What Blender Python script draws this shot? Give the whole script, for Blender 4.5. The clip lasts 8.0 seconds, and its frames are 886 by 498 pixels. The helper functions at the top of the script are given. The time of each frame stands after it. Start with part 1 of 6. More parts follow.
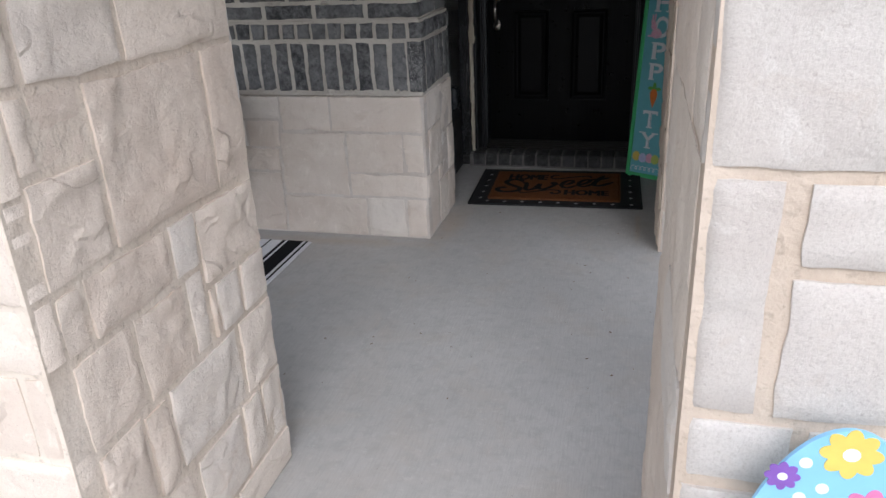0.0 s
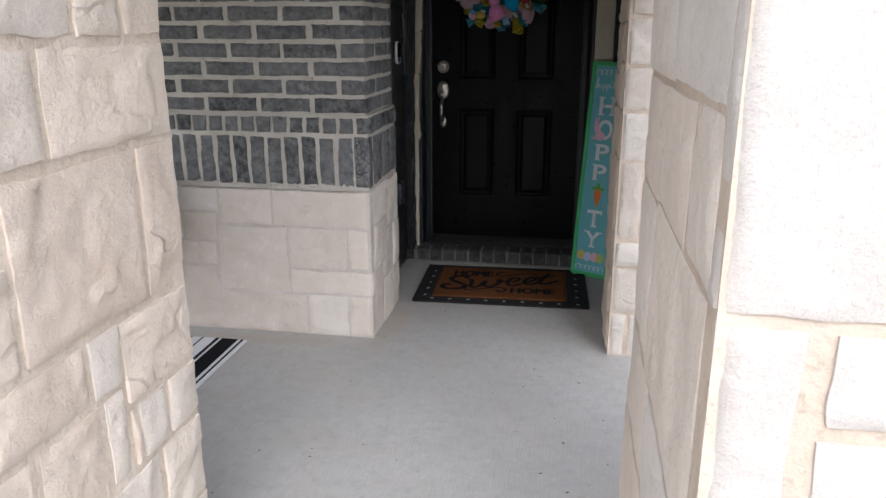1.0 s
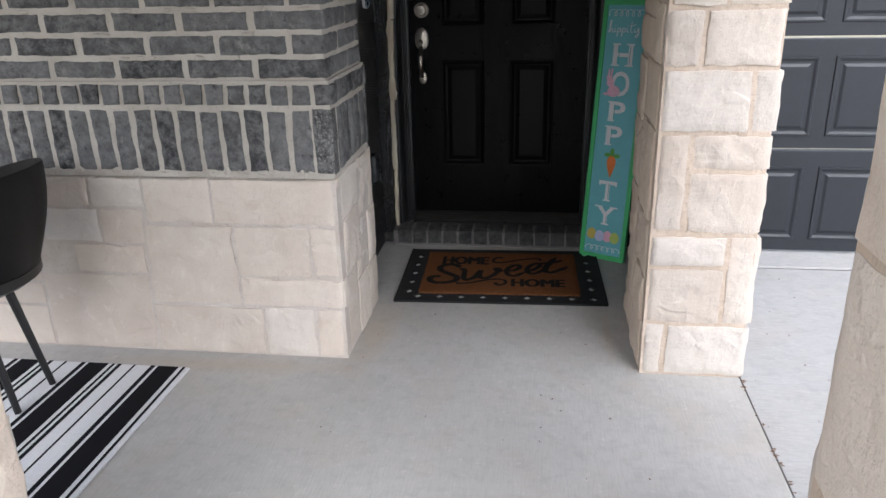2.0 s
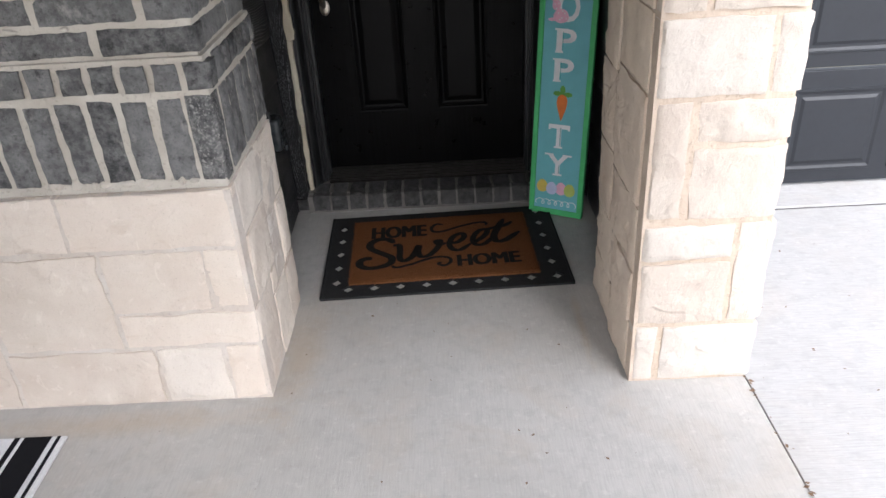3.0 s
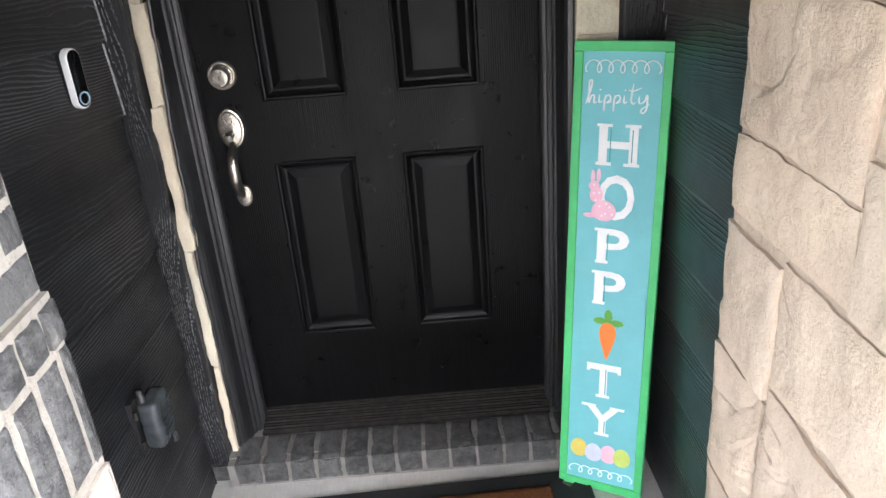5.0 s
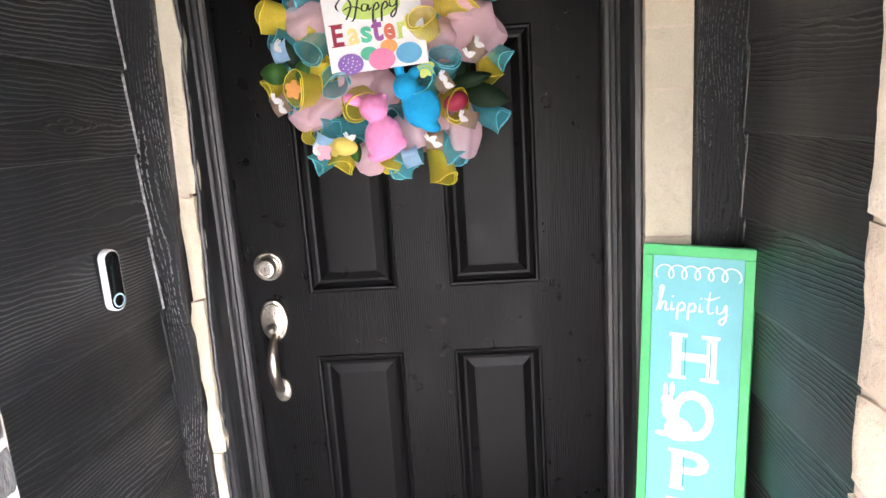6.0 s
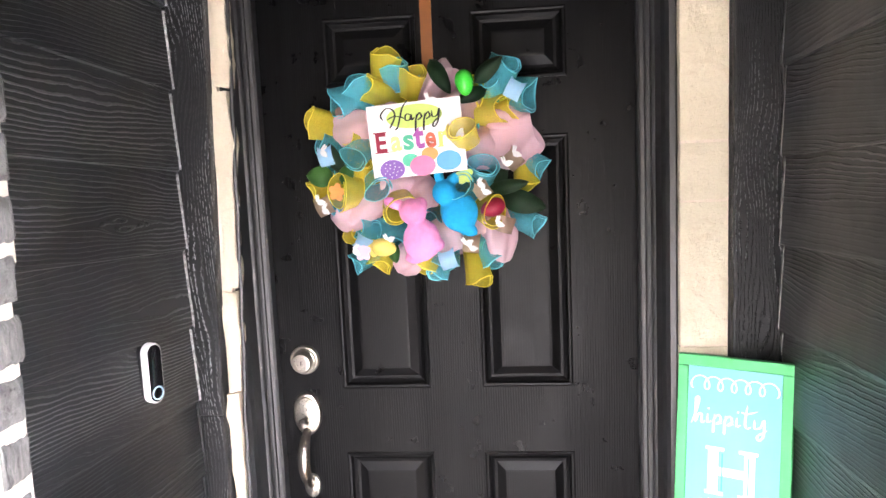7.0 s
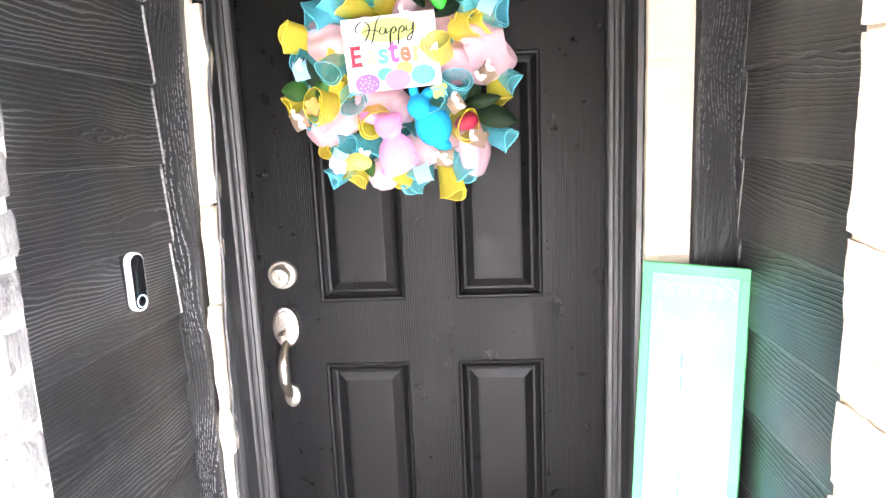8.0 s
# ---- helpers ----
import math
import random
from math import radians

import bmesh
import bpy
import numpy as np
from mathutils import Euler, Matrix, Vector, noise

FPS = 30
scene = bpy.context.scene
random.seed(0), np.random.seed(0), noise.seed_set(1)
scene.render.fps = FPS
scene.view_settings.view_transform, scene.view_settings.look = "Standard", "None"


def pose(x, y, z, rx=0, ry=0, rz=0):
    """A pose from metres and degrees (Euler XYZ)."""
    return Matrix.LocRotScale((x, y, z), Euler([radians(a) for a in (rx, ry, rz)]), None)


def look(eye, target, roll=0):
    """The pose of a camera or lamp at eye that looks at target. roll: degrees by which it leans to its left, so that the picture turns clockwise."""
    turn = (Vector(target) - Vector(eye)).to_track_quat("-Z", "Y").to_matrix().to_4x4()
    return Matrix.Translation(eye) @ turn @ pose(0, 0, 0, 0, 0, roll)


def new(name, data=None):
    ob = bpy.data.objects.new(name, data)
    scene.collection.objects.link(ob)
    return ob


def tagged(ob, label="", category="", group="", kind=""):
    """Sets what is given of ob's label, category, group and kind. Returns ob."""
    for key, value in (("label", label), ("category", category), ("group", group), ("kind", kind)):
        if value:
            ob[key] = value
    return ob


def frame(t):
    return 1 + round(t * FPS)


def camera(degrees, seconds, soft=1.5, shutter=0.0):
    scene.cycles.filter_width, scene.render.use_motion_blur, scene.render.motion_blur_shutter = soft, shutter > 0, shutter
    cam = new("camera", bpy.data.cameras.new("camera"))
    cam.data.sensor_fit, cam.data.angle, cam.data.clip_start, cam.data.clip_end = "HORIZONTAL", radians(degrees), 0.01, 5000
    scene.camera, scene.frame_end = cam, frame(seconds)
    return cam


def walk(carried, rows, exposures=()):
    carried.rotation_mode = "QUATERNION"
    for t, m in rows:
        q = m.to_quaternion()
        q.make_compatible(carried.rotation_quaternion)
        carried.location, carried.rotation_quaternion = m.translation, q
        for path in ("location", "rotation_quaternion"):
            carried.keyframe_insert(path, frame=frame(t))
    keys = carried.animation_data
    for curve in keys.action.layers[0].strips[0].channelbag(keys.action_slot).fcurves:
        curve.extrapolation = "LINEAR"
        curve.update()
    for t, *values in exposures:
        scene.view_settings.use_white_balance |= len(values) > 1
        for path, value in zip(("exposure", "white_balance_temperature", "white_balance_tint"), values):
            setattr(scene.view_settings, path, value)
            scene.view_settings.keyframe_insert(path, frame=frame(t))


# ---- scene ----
cam = camera(61.0, 8.0)
PATH = [
    (0, (0.489, -4.866, 1.422), (0.012, -3.086, 0.645), -2.6),
    (0.5, (0.452, -4.856, 1.452), (0.046, -2.997, 0.836), -0.6),
    (1, (0.421, -4.746, 1.437), (0.096, -2.855, 0.873), 0.0),
    (1.2, (0.399, -4.633, 1.411), (0.103, -2.741, 0.834), 0.3),
    (2.3, (0.182, -3.734, 1.466), (-0.055, -1.929, 0.636), -2.4),
    (2.5, (0.135, -3.573, 1.521), (-0.034, -1.808, 0.596), -2.1),
    (3, (0.11, -3.302, 1.532), (0.078, -1.564, 0.542), -3.4),
    (3.5, (0.155, -2.895, 1.533), (0.141, -1.165, 0.53), -2.7),
    (4, (0.093, -2.605, 1.524), (0.142, -0.85, 0.566), -2.2),
    (4.2, (0.048, -2.515, 1.53), (0.165, -0.765, 0.568), -3.8),
    (5.3, (0.173, -1.917, 1.602), (0.156, -0.075, 0.823), -4.6),
    (5.5, (0.176, -1.882, 1.616), (0.155, -0.024, 0.876), -4.7),
    (5.8, (0.203, -1.853, 1.663), (0.079, 0.053, 1.071), -4.4),
    (6, (0.149, -1.842, 1.669), (0.05, 0.099, 1.2), -3.8),
    (6.5, (0.156, -1.847, 1.705), (0.003, 0.121, 1.383), -3.4),
    (7, (0.167, -1.858, 1.719), (-0.032, 0.116, 1.468), -2.5),
    (7.5, (0.173, -1.865, 1.692), (-0.047, 0.1, 1.394), -2.2),
    (8, (0.146, -1.921, 1.666), (0.035, 0.033, 1.254), -2.4),
]
walk(cam, [(t, look(eye, target, roll)) for t, eye, target, roll in PATH],
     exposures=[(0.0, 0.97, 5900, 12), (0.5, 1.28, 5950, 12), (1.0, 1.47, 5980, 12), (2.5, 1.92, 6050, 12), (3.5, 2.33, 6200, 13), (4.2, 2.78, 6150, 12),
                (5.5, 4.90, 6050, 12), (6.0, 5.15, 6250, 17), (6.8, 5.55, 6300, 20), (7.2, 5.70, 6260, 19), (7.5, 6.0, 6200, 19), (8.0, 6.43, 6200, 17)])


# ---- world, sun, exposure ----
world = bpy.data.worlds.new("world")
scene.world = world
world.use_nodes = True
wn = world.node_tree
sky = wn.nodes.new("ShaderNodeTexSky")
sky.sky_type, sky.sun_disc = "NISHITA", False
sky.sun_elevation, sky.sun_rotation = radians(42), radians(167)
sky.air_density, sky.dust_density, sky.ozone_density = 1.0, 3.0, 1.0
cloud = wn.nodes.new("ShaderNodeHueSaturation")
cloud.inputs["Saturation"].default_value = 0.25
wn.links.new(sky.outputs[0], cloud.inputs["Color"])
wn.links.new(cloud.outputs[0], wn.nodes["Background"].inputs[0])
wn.nodes["Background"].inputs[1].default_value = 0.15
sun_data = bpy.data.lights.new("sun", "SUN")
sun_data.energy, sun_data.angle, sun_data.color = 0.50, radians(110), (1.0, 0.985, 0.97)
sun = new("sun", sun_data)
sun.matrix_world = look((2.4, -10, 8.2), (0, 0, 0))


# ---- materials ----
class Nodes:
    """A small builder for one node material."""

    def __init__(self, name):
        self.mat = bpy.data.materials.new(name)
        self.mat.use_nodes = True
        self.tree = self.mat.node_tree
        self.shader = self.tree.nodes["Principled BSDF"]
        self.out = self.tree.nodes["Material Output"]
        self.where = self.add("ShaderNodeNewGeometry").outputs["Position"]

    def add(self, kind, **values):
        n = self.tree.nodes.new(kind)
        for key, value in values.items():
            n.inputs[key.replace("_", " ")].default_value = value
        return n

    def link(self, a, b):
        self.tree.links.new(a, b)

    def local(self):
        self.where = self.add("ShaderNodeTexCoord").outputs["Object"]
        return self

    def shifted(self, amount=40.0):
        """Object coordinates, moved by a different amount for each object."""
        info = self.add("ShaderNodeObjectInfo")
        mul = self.add("ShaderNodeVectorMath")
        mul.operation = "MULTIPLY_ADD"
        comb = self.add("ShaderNodeCombineXYZ")
        for k in range(3):
            self.link(info.outputs["Random"], comb.inputs[k])
        self.link(comb.outputs[0], mul.inputs[0])
        mul.inputs[1].default_value = (amount, amount * 0.7, amount * 1.3)
        self.link(self.add("ShaderNodeTexCoord").outputs["Object"], mul.inputs[2])
        self.where = mul.outputs[0]
        return self

    def stretch(self, x, y, z):
        n = self.add("ShaderNodeMapping", Scale=(x, y, z))
        self.link(self.where, n.inputs[0])
        return n.outputs[0]

    def noise(self, scale, detail=4.0, rough=0.55, vec=None, distort=0.0):
        n = self.add("ShaderNodeTexNoise", Scale=scale, Detail=detail, Roughness=rough, Distortion=distort)
        self.link(vec or self.where, n.inputs["Vector"])
        return n.outputs["Fac"]

    def ramp(self, fac, stops):
        n = self.add("ShaderNodeValToRGB")
        e = n.color_ramp.elements
        while len(e) < len(stops):
            e.new(0.5)
        for k, (at, col) in enumerate(stops):
            e[k].position = at
            e[k].color = (*col, 1) if isinstance(col, tuple) else (col, col, col, 1)
        self.link(fac, n.inputs[0])
        return n.outputs[0]

    def mix(self, fac, a, b, mode="MIX"):
        n = self.add("ShaderNodeMix")
        n.data_type, n.blend_type = "RGBA", mode
        for socket, v in ((n.inputs[0], fac), (n.inputs[6], a), (n.inputs[7], b)):
            if isinstance(v, tuple):
                socket.default_value = (*v, 1)
            elif isinstance(v, float):
                socket.default_value = v if socket.type == "VALUE" else (v, v, v, 1)
            else:
                self.link(v, socket)
        return n.outputs[2]

    def math(self, op, a, b=0.0):
        n = self.add("ShaderNodeMath")
        n.operation = op
        for socket, v in ((n.inputs[0], a), (n.inputs[1], b)):
            if isinstance(v, (int, float)):
                socket.default_value = v
            else:
                self.link(v, socket)
        return n.outputs[0]

    def random(self):
        return self.add("ShaderNodeObjectInfo").outputs["Random"]

    def set(self, **values):
        for key, v in values.items():
            s = self.shader.inputs[key.replace("_", " ")]
            if isinstance(v, tuple):
                s.default_value = (*v, 1)
            elif isinstance(v, (int, float)):
                s.default_value = v
            else:
                self.link(v, s)
        return self

    def bump(self, height, strength=0.5, distance=0.002, after=None):
        n = self.add("ShaderNodeBump", Strength=strength, Distance=distance)
        self.link(height, n.inputs["Height"])
        if after:
            self.link(after, n.inputs["Normal"])
        self.link(n.outputs[0], self.shader.inputs["Normal"])
        return n.outputs[0]


def plain(name, col, rough=0.5, metal=0.0, vary=0.12, scale=30.0, bump=0.1):
    """Painted or moulded stuff: one colour with slight unevenness and fine relief."""
    n = Nodes(name).local()
    f = n.noise(scale)
    g = n.noise(scale * 7)
    low = tuple(c * (1 - vary) for c in col)
    high = tuple(min(1.0, c * (1 + vary * 0.6)) for c in col)
    n.set(Base_Color=n.ramp(f, [(0.3, low), (0.7, high)]), Metallic=metal,
          Roughness=n.ramp(g, [(0.3, max(0.02, rough - 0.06)), (0.7, min(1.0, rough + 0.06))]))
    if bump:
        n.bump(g, bump, 0.001)
    return n.mat


def make_stone(name, chisel, grit=0.55, warm=(1.0, 1.0, 1.0), split=0.6):
    """Cream limestone; chisel: depth of the chipped facets; split: strength of its ledges."""
    n = Nodes(name).shifted()
    tone = n.ramp(n.random(), [(0.0, (0.55, 0.485, 0.435)), (0.22, (0.61, 0.565, 0.52)), (0.45, (0.51, 0.455, 0.41)), (0.62, (0.60, 0.545, 0.495)),
                               (0.8, (0.57, 0.56, 0.55)), (1.0, (0.61, 0.55, 0.49))])
    cloud = n.noise(6.0, 5.0, 0.6)
    col = n.mix(n.ramp(cloud, [(0.38, 0.0), (0.7, 0.55)]), tone, (0.64, 0.605, 0.565))
    veins = n.noise(11.0, 6.0, 0.65, n.stretch(1, 1, 1.8), 1.2)
    col = n.mix(n.ramp(veins, [(0.28, 0.35), (0.42, 0.0)]), col, (0.48, 0.40, 0.33))
    scars = n.noise(13.0, 3.0, 0.5, n.stretch(1.0, 2.2, 0.7), 1.8)
    col = n.mix(n.ramp(scars, [(0.62, 0.0), (0.68, 0.28), (0.72, 0.0)]), col, (0.74, 0.71, 0.67))
    sand = n.noise(230.0, 4.0, 0.75)
    col = n.mix(n.ramp(sand, [(0.34, grit), (0.52, 0.0)]), col, (0.43, 0.385, 0.345))
    pits = n.noise(170.0, 3.0)
    col = n.mix(n.ramp(pits, [(0.27, 0.5), (0.36, 0.0)]), col, (0.38, 0.33, 0.29))
    col = n.mix(1.0, col, warm, "MULTIPLY")
    n.set(Base_Color=col, Roughness=0.9)
    n.shader.inputs["Specular IOR Level"].default_value = 0.2
    warp = n.add("ShaderNodeVectorMath")
    warp.operation = "MULTIPLY_ADD"
    wave = n.add("ShaderNodeTexNoise", Scale=14.0, Detail=4.0)
    n.link(n.where, wave.inputs["Vector"])
    n.link(wave.outputs["Color"], warp.inputs[0])
    warp.inputs[1].default_value = (0.09, 0.09, 0.09)
    n.link(n.where, warp.inputs[2])
    cell = n.add("ShaderNodeTexVoronoi", Scale=8.5)
    n.link(warp.outputs[0], cell.inputs["Vector"])
    a = n.bump(cell.outputs["Distance"], 0.55, chisel)
    ledges = n.noise(3.4, 3.0, 0.5, n.stretch(1.0, 1.0, 1.5), 0.6)
    some = n.ramp(n.noise(4.0, 2.0), [(0.46, 0.0), (0.62, 1.0)])
    steps = n.ramp(ledges, [(0.0, 0.0), (0.52, 0.05), (0.55, 0.9), (1.0, 1.0)])
    a = n.bump(n.math("MULTIPLY", steps, some), split, 0.010, a)
    a = n.bump(n.noise(30.0, 5.0, 0.62), 0.25 + 0.55 * split, 0.008, a)
    b = n.bump(n.noise(95.0, 5.0, 0.75), 0.7, 0.0035, a)
    n.bump(n.noise(300.0, 4.0, 0.75), 0.6, 0.002, b)
    return n.mat


def make_mortar(name, a, b):
    n = Nodes(name)
    col = n.ramp(n.noise(7.0, 5.0), [(0.3, a), (0.7, b)])
    col = n.mix(n.ramp(n.noise(90.0, 3.0), [(0.3, 0.4), (0.42, 0.0)]), col, tuple(c * 0.6 for c in a))
    n.set(Base_Color=col, Roughness=0.95)
    n.shader.inputs["Specular IOR Level"].default_value = 0.15
    p = n.bump(n.noise(35.0, 5.0), 0.75, 0.010)
    n.bump(n.noise(230.0, 4.0, 0.7), 0.5, 0.002, p)
    return n.mat


def make_brick(name="dark_brick", spatter=0.0, shade_mix=0.0):
    """Charcoal brick with pale smears; spatter: share covered with specks of mortar; the last value mixes shade into
    the colour.
    """
    n = Nodes(name).shifted()
    tone = n.ramp(n.random(), [(0.0, (0.033, 0.034, 0.035)), (0.3, (0.082, 0.081, 0.080)), (0.6, (0.124, 0.123, 0.121)),
                               (0.8, (0.106, 0.107, 0.104)), (1.0, (0.155, 0.154, 0.151))])
    col = n.mix(n.ramp(n.noise(24.0, 6.0, 0.72), [(0.40, 0.0), (0.66, 0.75)]), tone, (0.235, 0.232, 0.226))
    col = n.mix(n.ramp(n.noise(34.0, 6.0, 0.7), [(0.30, 0.8), (0.44, 0.0)]), col, (0.020, 0.020, 0.020))
    smear = n.noise(20.0, 7.0, 0.75, n.stretch(1, 1, 0.7))
    col = n.mix(n.ramp(n.noise(120.0, 4.0, 0.7), [(0.30, 0.55), (0.44, 0.0)]), col, (0.022, 0.022, 0.023))
    col = n.mix(n.ramp(smear, [(0.57, 0.0), (0.68, 0.55)]), col, (0.34, 0.325, 0.30))
    if spatter:
        col = n.mix(n.ramp(n.noise(120.0, 6.0, 0.8), [(0.98 - spatter, 0.0), (1.02 - spatter, 0.8)]), col, (0.34, 0.33, 0.31))
    if shade_mix:
        col = n.mix(shade_mix, col, (0.012, 0.012, 0.012))
    n.set(Base_Color=col, Roughness=n.ramp(n.noise(40.0), [(0.3, 0.6), (0.7, 0.85)]))
    n.shader.inputs["Specular IOR Level"].default_value = 0.35
    a = n.bump(n.noise(45.0, 5.0, 0.65), 0.8, 0.008)
    n.bump(n.noise(150.0, 5.0, 0.75), 0.7, 0.0035, a)
    return n.mat


def make_concrete(name, a, b, washes=(), sweep=(26, 2.2, 1), tan=0.26, brushed=0.28):
    """Mottled concrete; washes: rusty water stains (x, y, half width, half length)."""
    n = Nodes(name)
    big = n.noise(1.3, 5.0, 0.6)
    col = n.ramp(big, [(0.3, a), (0.7, b)])
    mottle = n.noise(17.0, 6.0, 0.7)
    col = n.mix(n.ramp(mottle, [(0.32, 0.35), (0.52, 0.0)]), col, tuple(c * 0.72 for c in a))
    col = n.mix(n.ramp(n.noise(31.0, 5.0, 0.7), [(0.56, 0.0), (0.75, 0.4)]), col, tuple(min(1, c * 1.3) for c in b))
    broom = n.noise(6.0, 4.0, 0.6, n.stretch(*sweep))
    col = n.mix(n.ramp(broom, [(0.28, brushed), (0.55, 0.0)]), col, tuple(c * 0.74 for c in a))
    stain = n.noise(3.4, 5.0, 0.7, None, 0.6)
    col = n.mix(n.ramp(stain, [(0.50, 0.0), (0.70, tan)]), col, (0.43, 0.35, 0.265))
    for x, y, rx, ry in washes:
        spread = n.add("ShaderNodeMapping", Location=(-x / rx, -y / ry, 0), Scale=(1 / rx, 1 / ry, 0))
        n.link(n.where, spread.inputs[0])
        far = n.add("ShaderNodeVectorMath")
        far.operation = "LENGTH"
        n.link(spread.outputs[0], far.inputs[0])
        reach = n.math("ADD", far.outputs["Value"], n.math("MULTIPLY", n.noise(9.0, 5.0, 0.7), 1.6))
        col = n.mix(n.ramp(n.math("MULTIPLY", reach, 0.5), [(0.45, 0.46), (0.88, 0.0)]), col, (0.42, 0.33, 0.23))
    spots = n.noise(75.0, 2.0)
    col = n.mix(n.ramp(spots, [(0.20, 0.6), (0.27, 0.0)]), col, (0.10, 0.09, 0.08))
    n.set(Base_Color=col, Roughness=n.ramp(n.noise(9.0), [(0.3, 0.62), (0.7, 0.8)]))
    n.shader.inputs["Specular IOR Level"].default_value = 0.35
    p = n.bump(broom, 0.12 + brushed * 0.5, 0.004)
    n.bump(n.noise(260.0, 4.0, 0.7), 0.25, 0.0015, p)
    return n.mat


def make_grain(name, col, along, rough, depth, pitch=9.0, gap=0.012, bend=60.0, deep=0.005):
    """Black paint over moulded wood grain; along: the axis the grain runs along; rings bend round knots."""
    n = Nodes(name)
    squeeze = [1.0, 1.0, 1.0]
    squeeze["xyz".index(along)] = 0.16
    vec = n.stretch(*squeeze)
    sep = n.add("ShaderNodeSeparateXYZ")
    n.link(n.where, sep.inputs[0])
    across = n.math("ADD", sep.outputs[0], sep.outputs[1 if along == "z" else 2])
    field = n.math("ADD", n.math("MULTIPLY", across, 6.2832 / gap), n.math("MULTIPLY", n.noise(pitch, 2.0, 0.45, vec, 0.5), bend))
    rings = n.ramp(n.math("ADD", n.math("MULTIPLY", n.math("SINE", field), 0.5), 0.5), [(0.62, 0.0), (0.98, 1.0)])
    where = n.ramp(n.noise(pitch * 0.8, 3.0, 0.5, vec), [(0.44, 0.06), (0.62, 1.0)])
    fine = n.noise(120.0, 3.0, 0.6, n.stretch(*[q if q == 1.0 else 0.05 for q in squeeze]))
    height = n.math("MULTIPLY", rings, where)
    coat = n.ramp(n.noise(4.0), [(0.3, tuple(c * 0.8 for c in col)), (0.7, tuple(c * 1.2 for c in col))])
    # groove shade is put into the paint as darker streaks along the grain
    groove = n.ramp(n.noise(90.0, 4.0, 0.6, n.stretch(*[q if q == 1.0 else 0.03 for q in squeeze])), [(0.40, 0.0), (0.62, depth)])
    n.set(Base_Color=n.mix(groove, coat, tuple(c * 0.15 for c in col)),
          Roughness=n.ramp(n.noise(14.0), [(0.3, rough - 0.06), (0.7, rough + 0.08)]))
    n.shader.inputs["Specular IOR Level"].default_value = 0.13
    a = n.bump(height, depth, deep)
    n.bump(fine, depth * 0.5, 0.0015, a)
    return n.mat


def make_siding(name, tone, knots, first, pitch, slope, bold, lines=104.0):
    """Black boards with moulded grain along y: thin raised lines that part round knots, in patches, smooth between.
    knots: (y, z, half length, half height, lines); first, pitch, slope: where the boards lie; bold: how the grain fades from a board's foot to its top."""
    n = Nodes(name)
    spot = n.add("ShaderNodeSeparateXYZ")
    n.link(n.where, spot.inputs[0])
    y = spot.outputs[1]
    z = n.math("ADD", spot.outputs[2], n.math("MULTIPLY", n.math("ADD", y, 0.28), slope))
    n.shifted(11.0)
    vec = n.stretch(1, 0.20, 1)
    wave = n.math("MULTIPLY", n.noise(5.0, 2.0, 0.5, vec, 0.3), 11.0)
    jitter = n.math("MULTIPLY", n.noise(26.0, 3.0, 0.6, n.stretch(1, 0.4, 1)), 1.1)
    lean = n.math("MULTIPLY", n.math("MULTIPLY", n.math("SUBTRACT", n.math("FRACT", n.math("MULTIPLY", n.random(), 7.0)), 0.5), 16.0), y)
    field = n.math("ADD", n.math("ADD", n.math("MULTIPLY", z, lines), lean), n.math("ADD", wave, jitter))
    for ky, kz, ry, rz, much in knots:
        dy = n.math("DIVIDE", n.math("SUBTRACT", y, ky), ry)
        dz = n.math("DIVIDE", n.math("SUBTRACT", z, kz), rz)
        far = n.math("ADD", n.math("POWER", n.math("ABSOLUTE", dy), 1.3), n.math("MULTIPLY", dz, dz))
        hump = n.math("EXPONENT", n.math("MULTIPLY", far, -1.0))
        side = n.math("ARCTANGENT", n.math("MULTIPLY", dz, 3.0))
        field = n.math("ADD", field, n.math("MULTIPLY", n.math("MULTIPLY", hump, side), -much))
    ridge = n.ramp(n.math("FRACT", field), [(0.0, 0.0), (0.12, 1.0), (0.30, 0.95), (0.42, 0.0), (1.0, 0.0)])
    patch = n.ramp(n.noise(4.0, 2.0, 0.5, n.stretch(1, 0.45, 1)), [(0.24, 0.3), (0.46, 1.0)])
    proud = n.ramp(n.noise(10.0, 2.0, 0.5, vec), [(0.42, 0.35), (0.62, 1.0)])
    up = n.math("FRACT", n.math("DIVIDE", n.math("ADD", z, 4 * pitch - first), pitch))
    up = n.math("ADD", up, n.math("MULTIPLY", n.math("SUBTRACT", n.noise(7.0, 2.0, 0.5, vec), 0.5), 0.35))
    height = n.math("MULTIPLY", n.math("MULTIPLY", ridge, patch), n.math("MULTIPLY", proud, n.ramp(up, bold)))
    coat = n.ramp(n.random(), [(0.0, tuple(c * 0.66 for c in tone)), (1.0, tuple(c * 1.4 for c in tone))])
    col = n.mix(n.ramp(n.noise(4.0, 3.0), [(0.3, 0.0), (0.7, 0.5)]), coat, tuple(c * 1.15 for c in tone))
    # glints on the raised lines are mixed in as pale grey colour
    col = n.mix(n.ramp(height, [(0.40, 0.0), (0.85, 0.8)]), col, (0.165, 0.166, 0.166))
    n.set(Base_Color=col, Roughness=n.ramp(n.noise(14.0), [(0.3, 0.30), (0.7, 0.40)]))
    n.shader.inputs["Specular IOR Level"].default_value = 0.45
    a = n.bump(height, 1.0, 0.008)
    n.bump(n.noise(150.0, 3.0, 0.6, n.stretch(1, 0.06, 1)), 0.14, 0.001, a)
    return n.mat


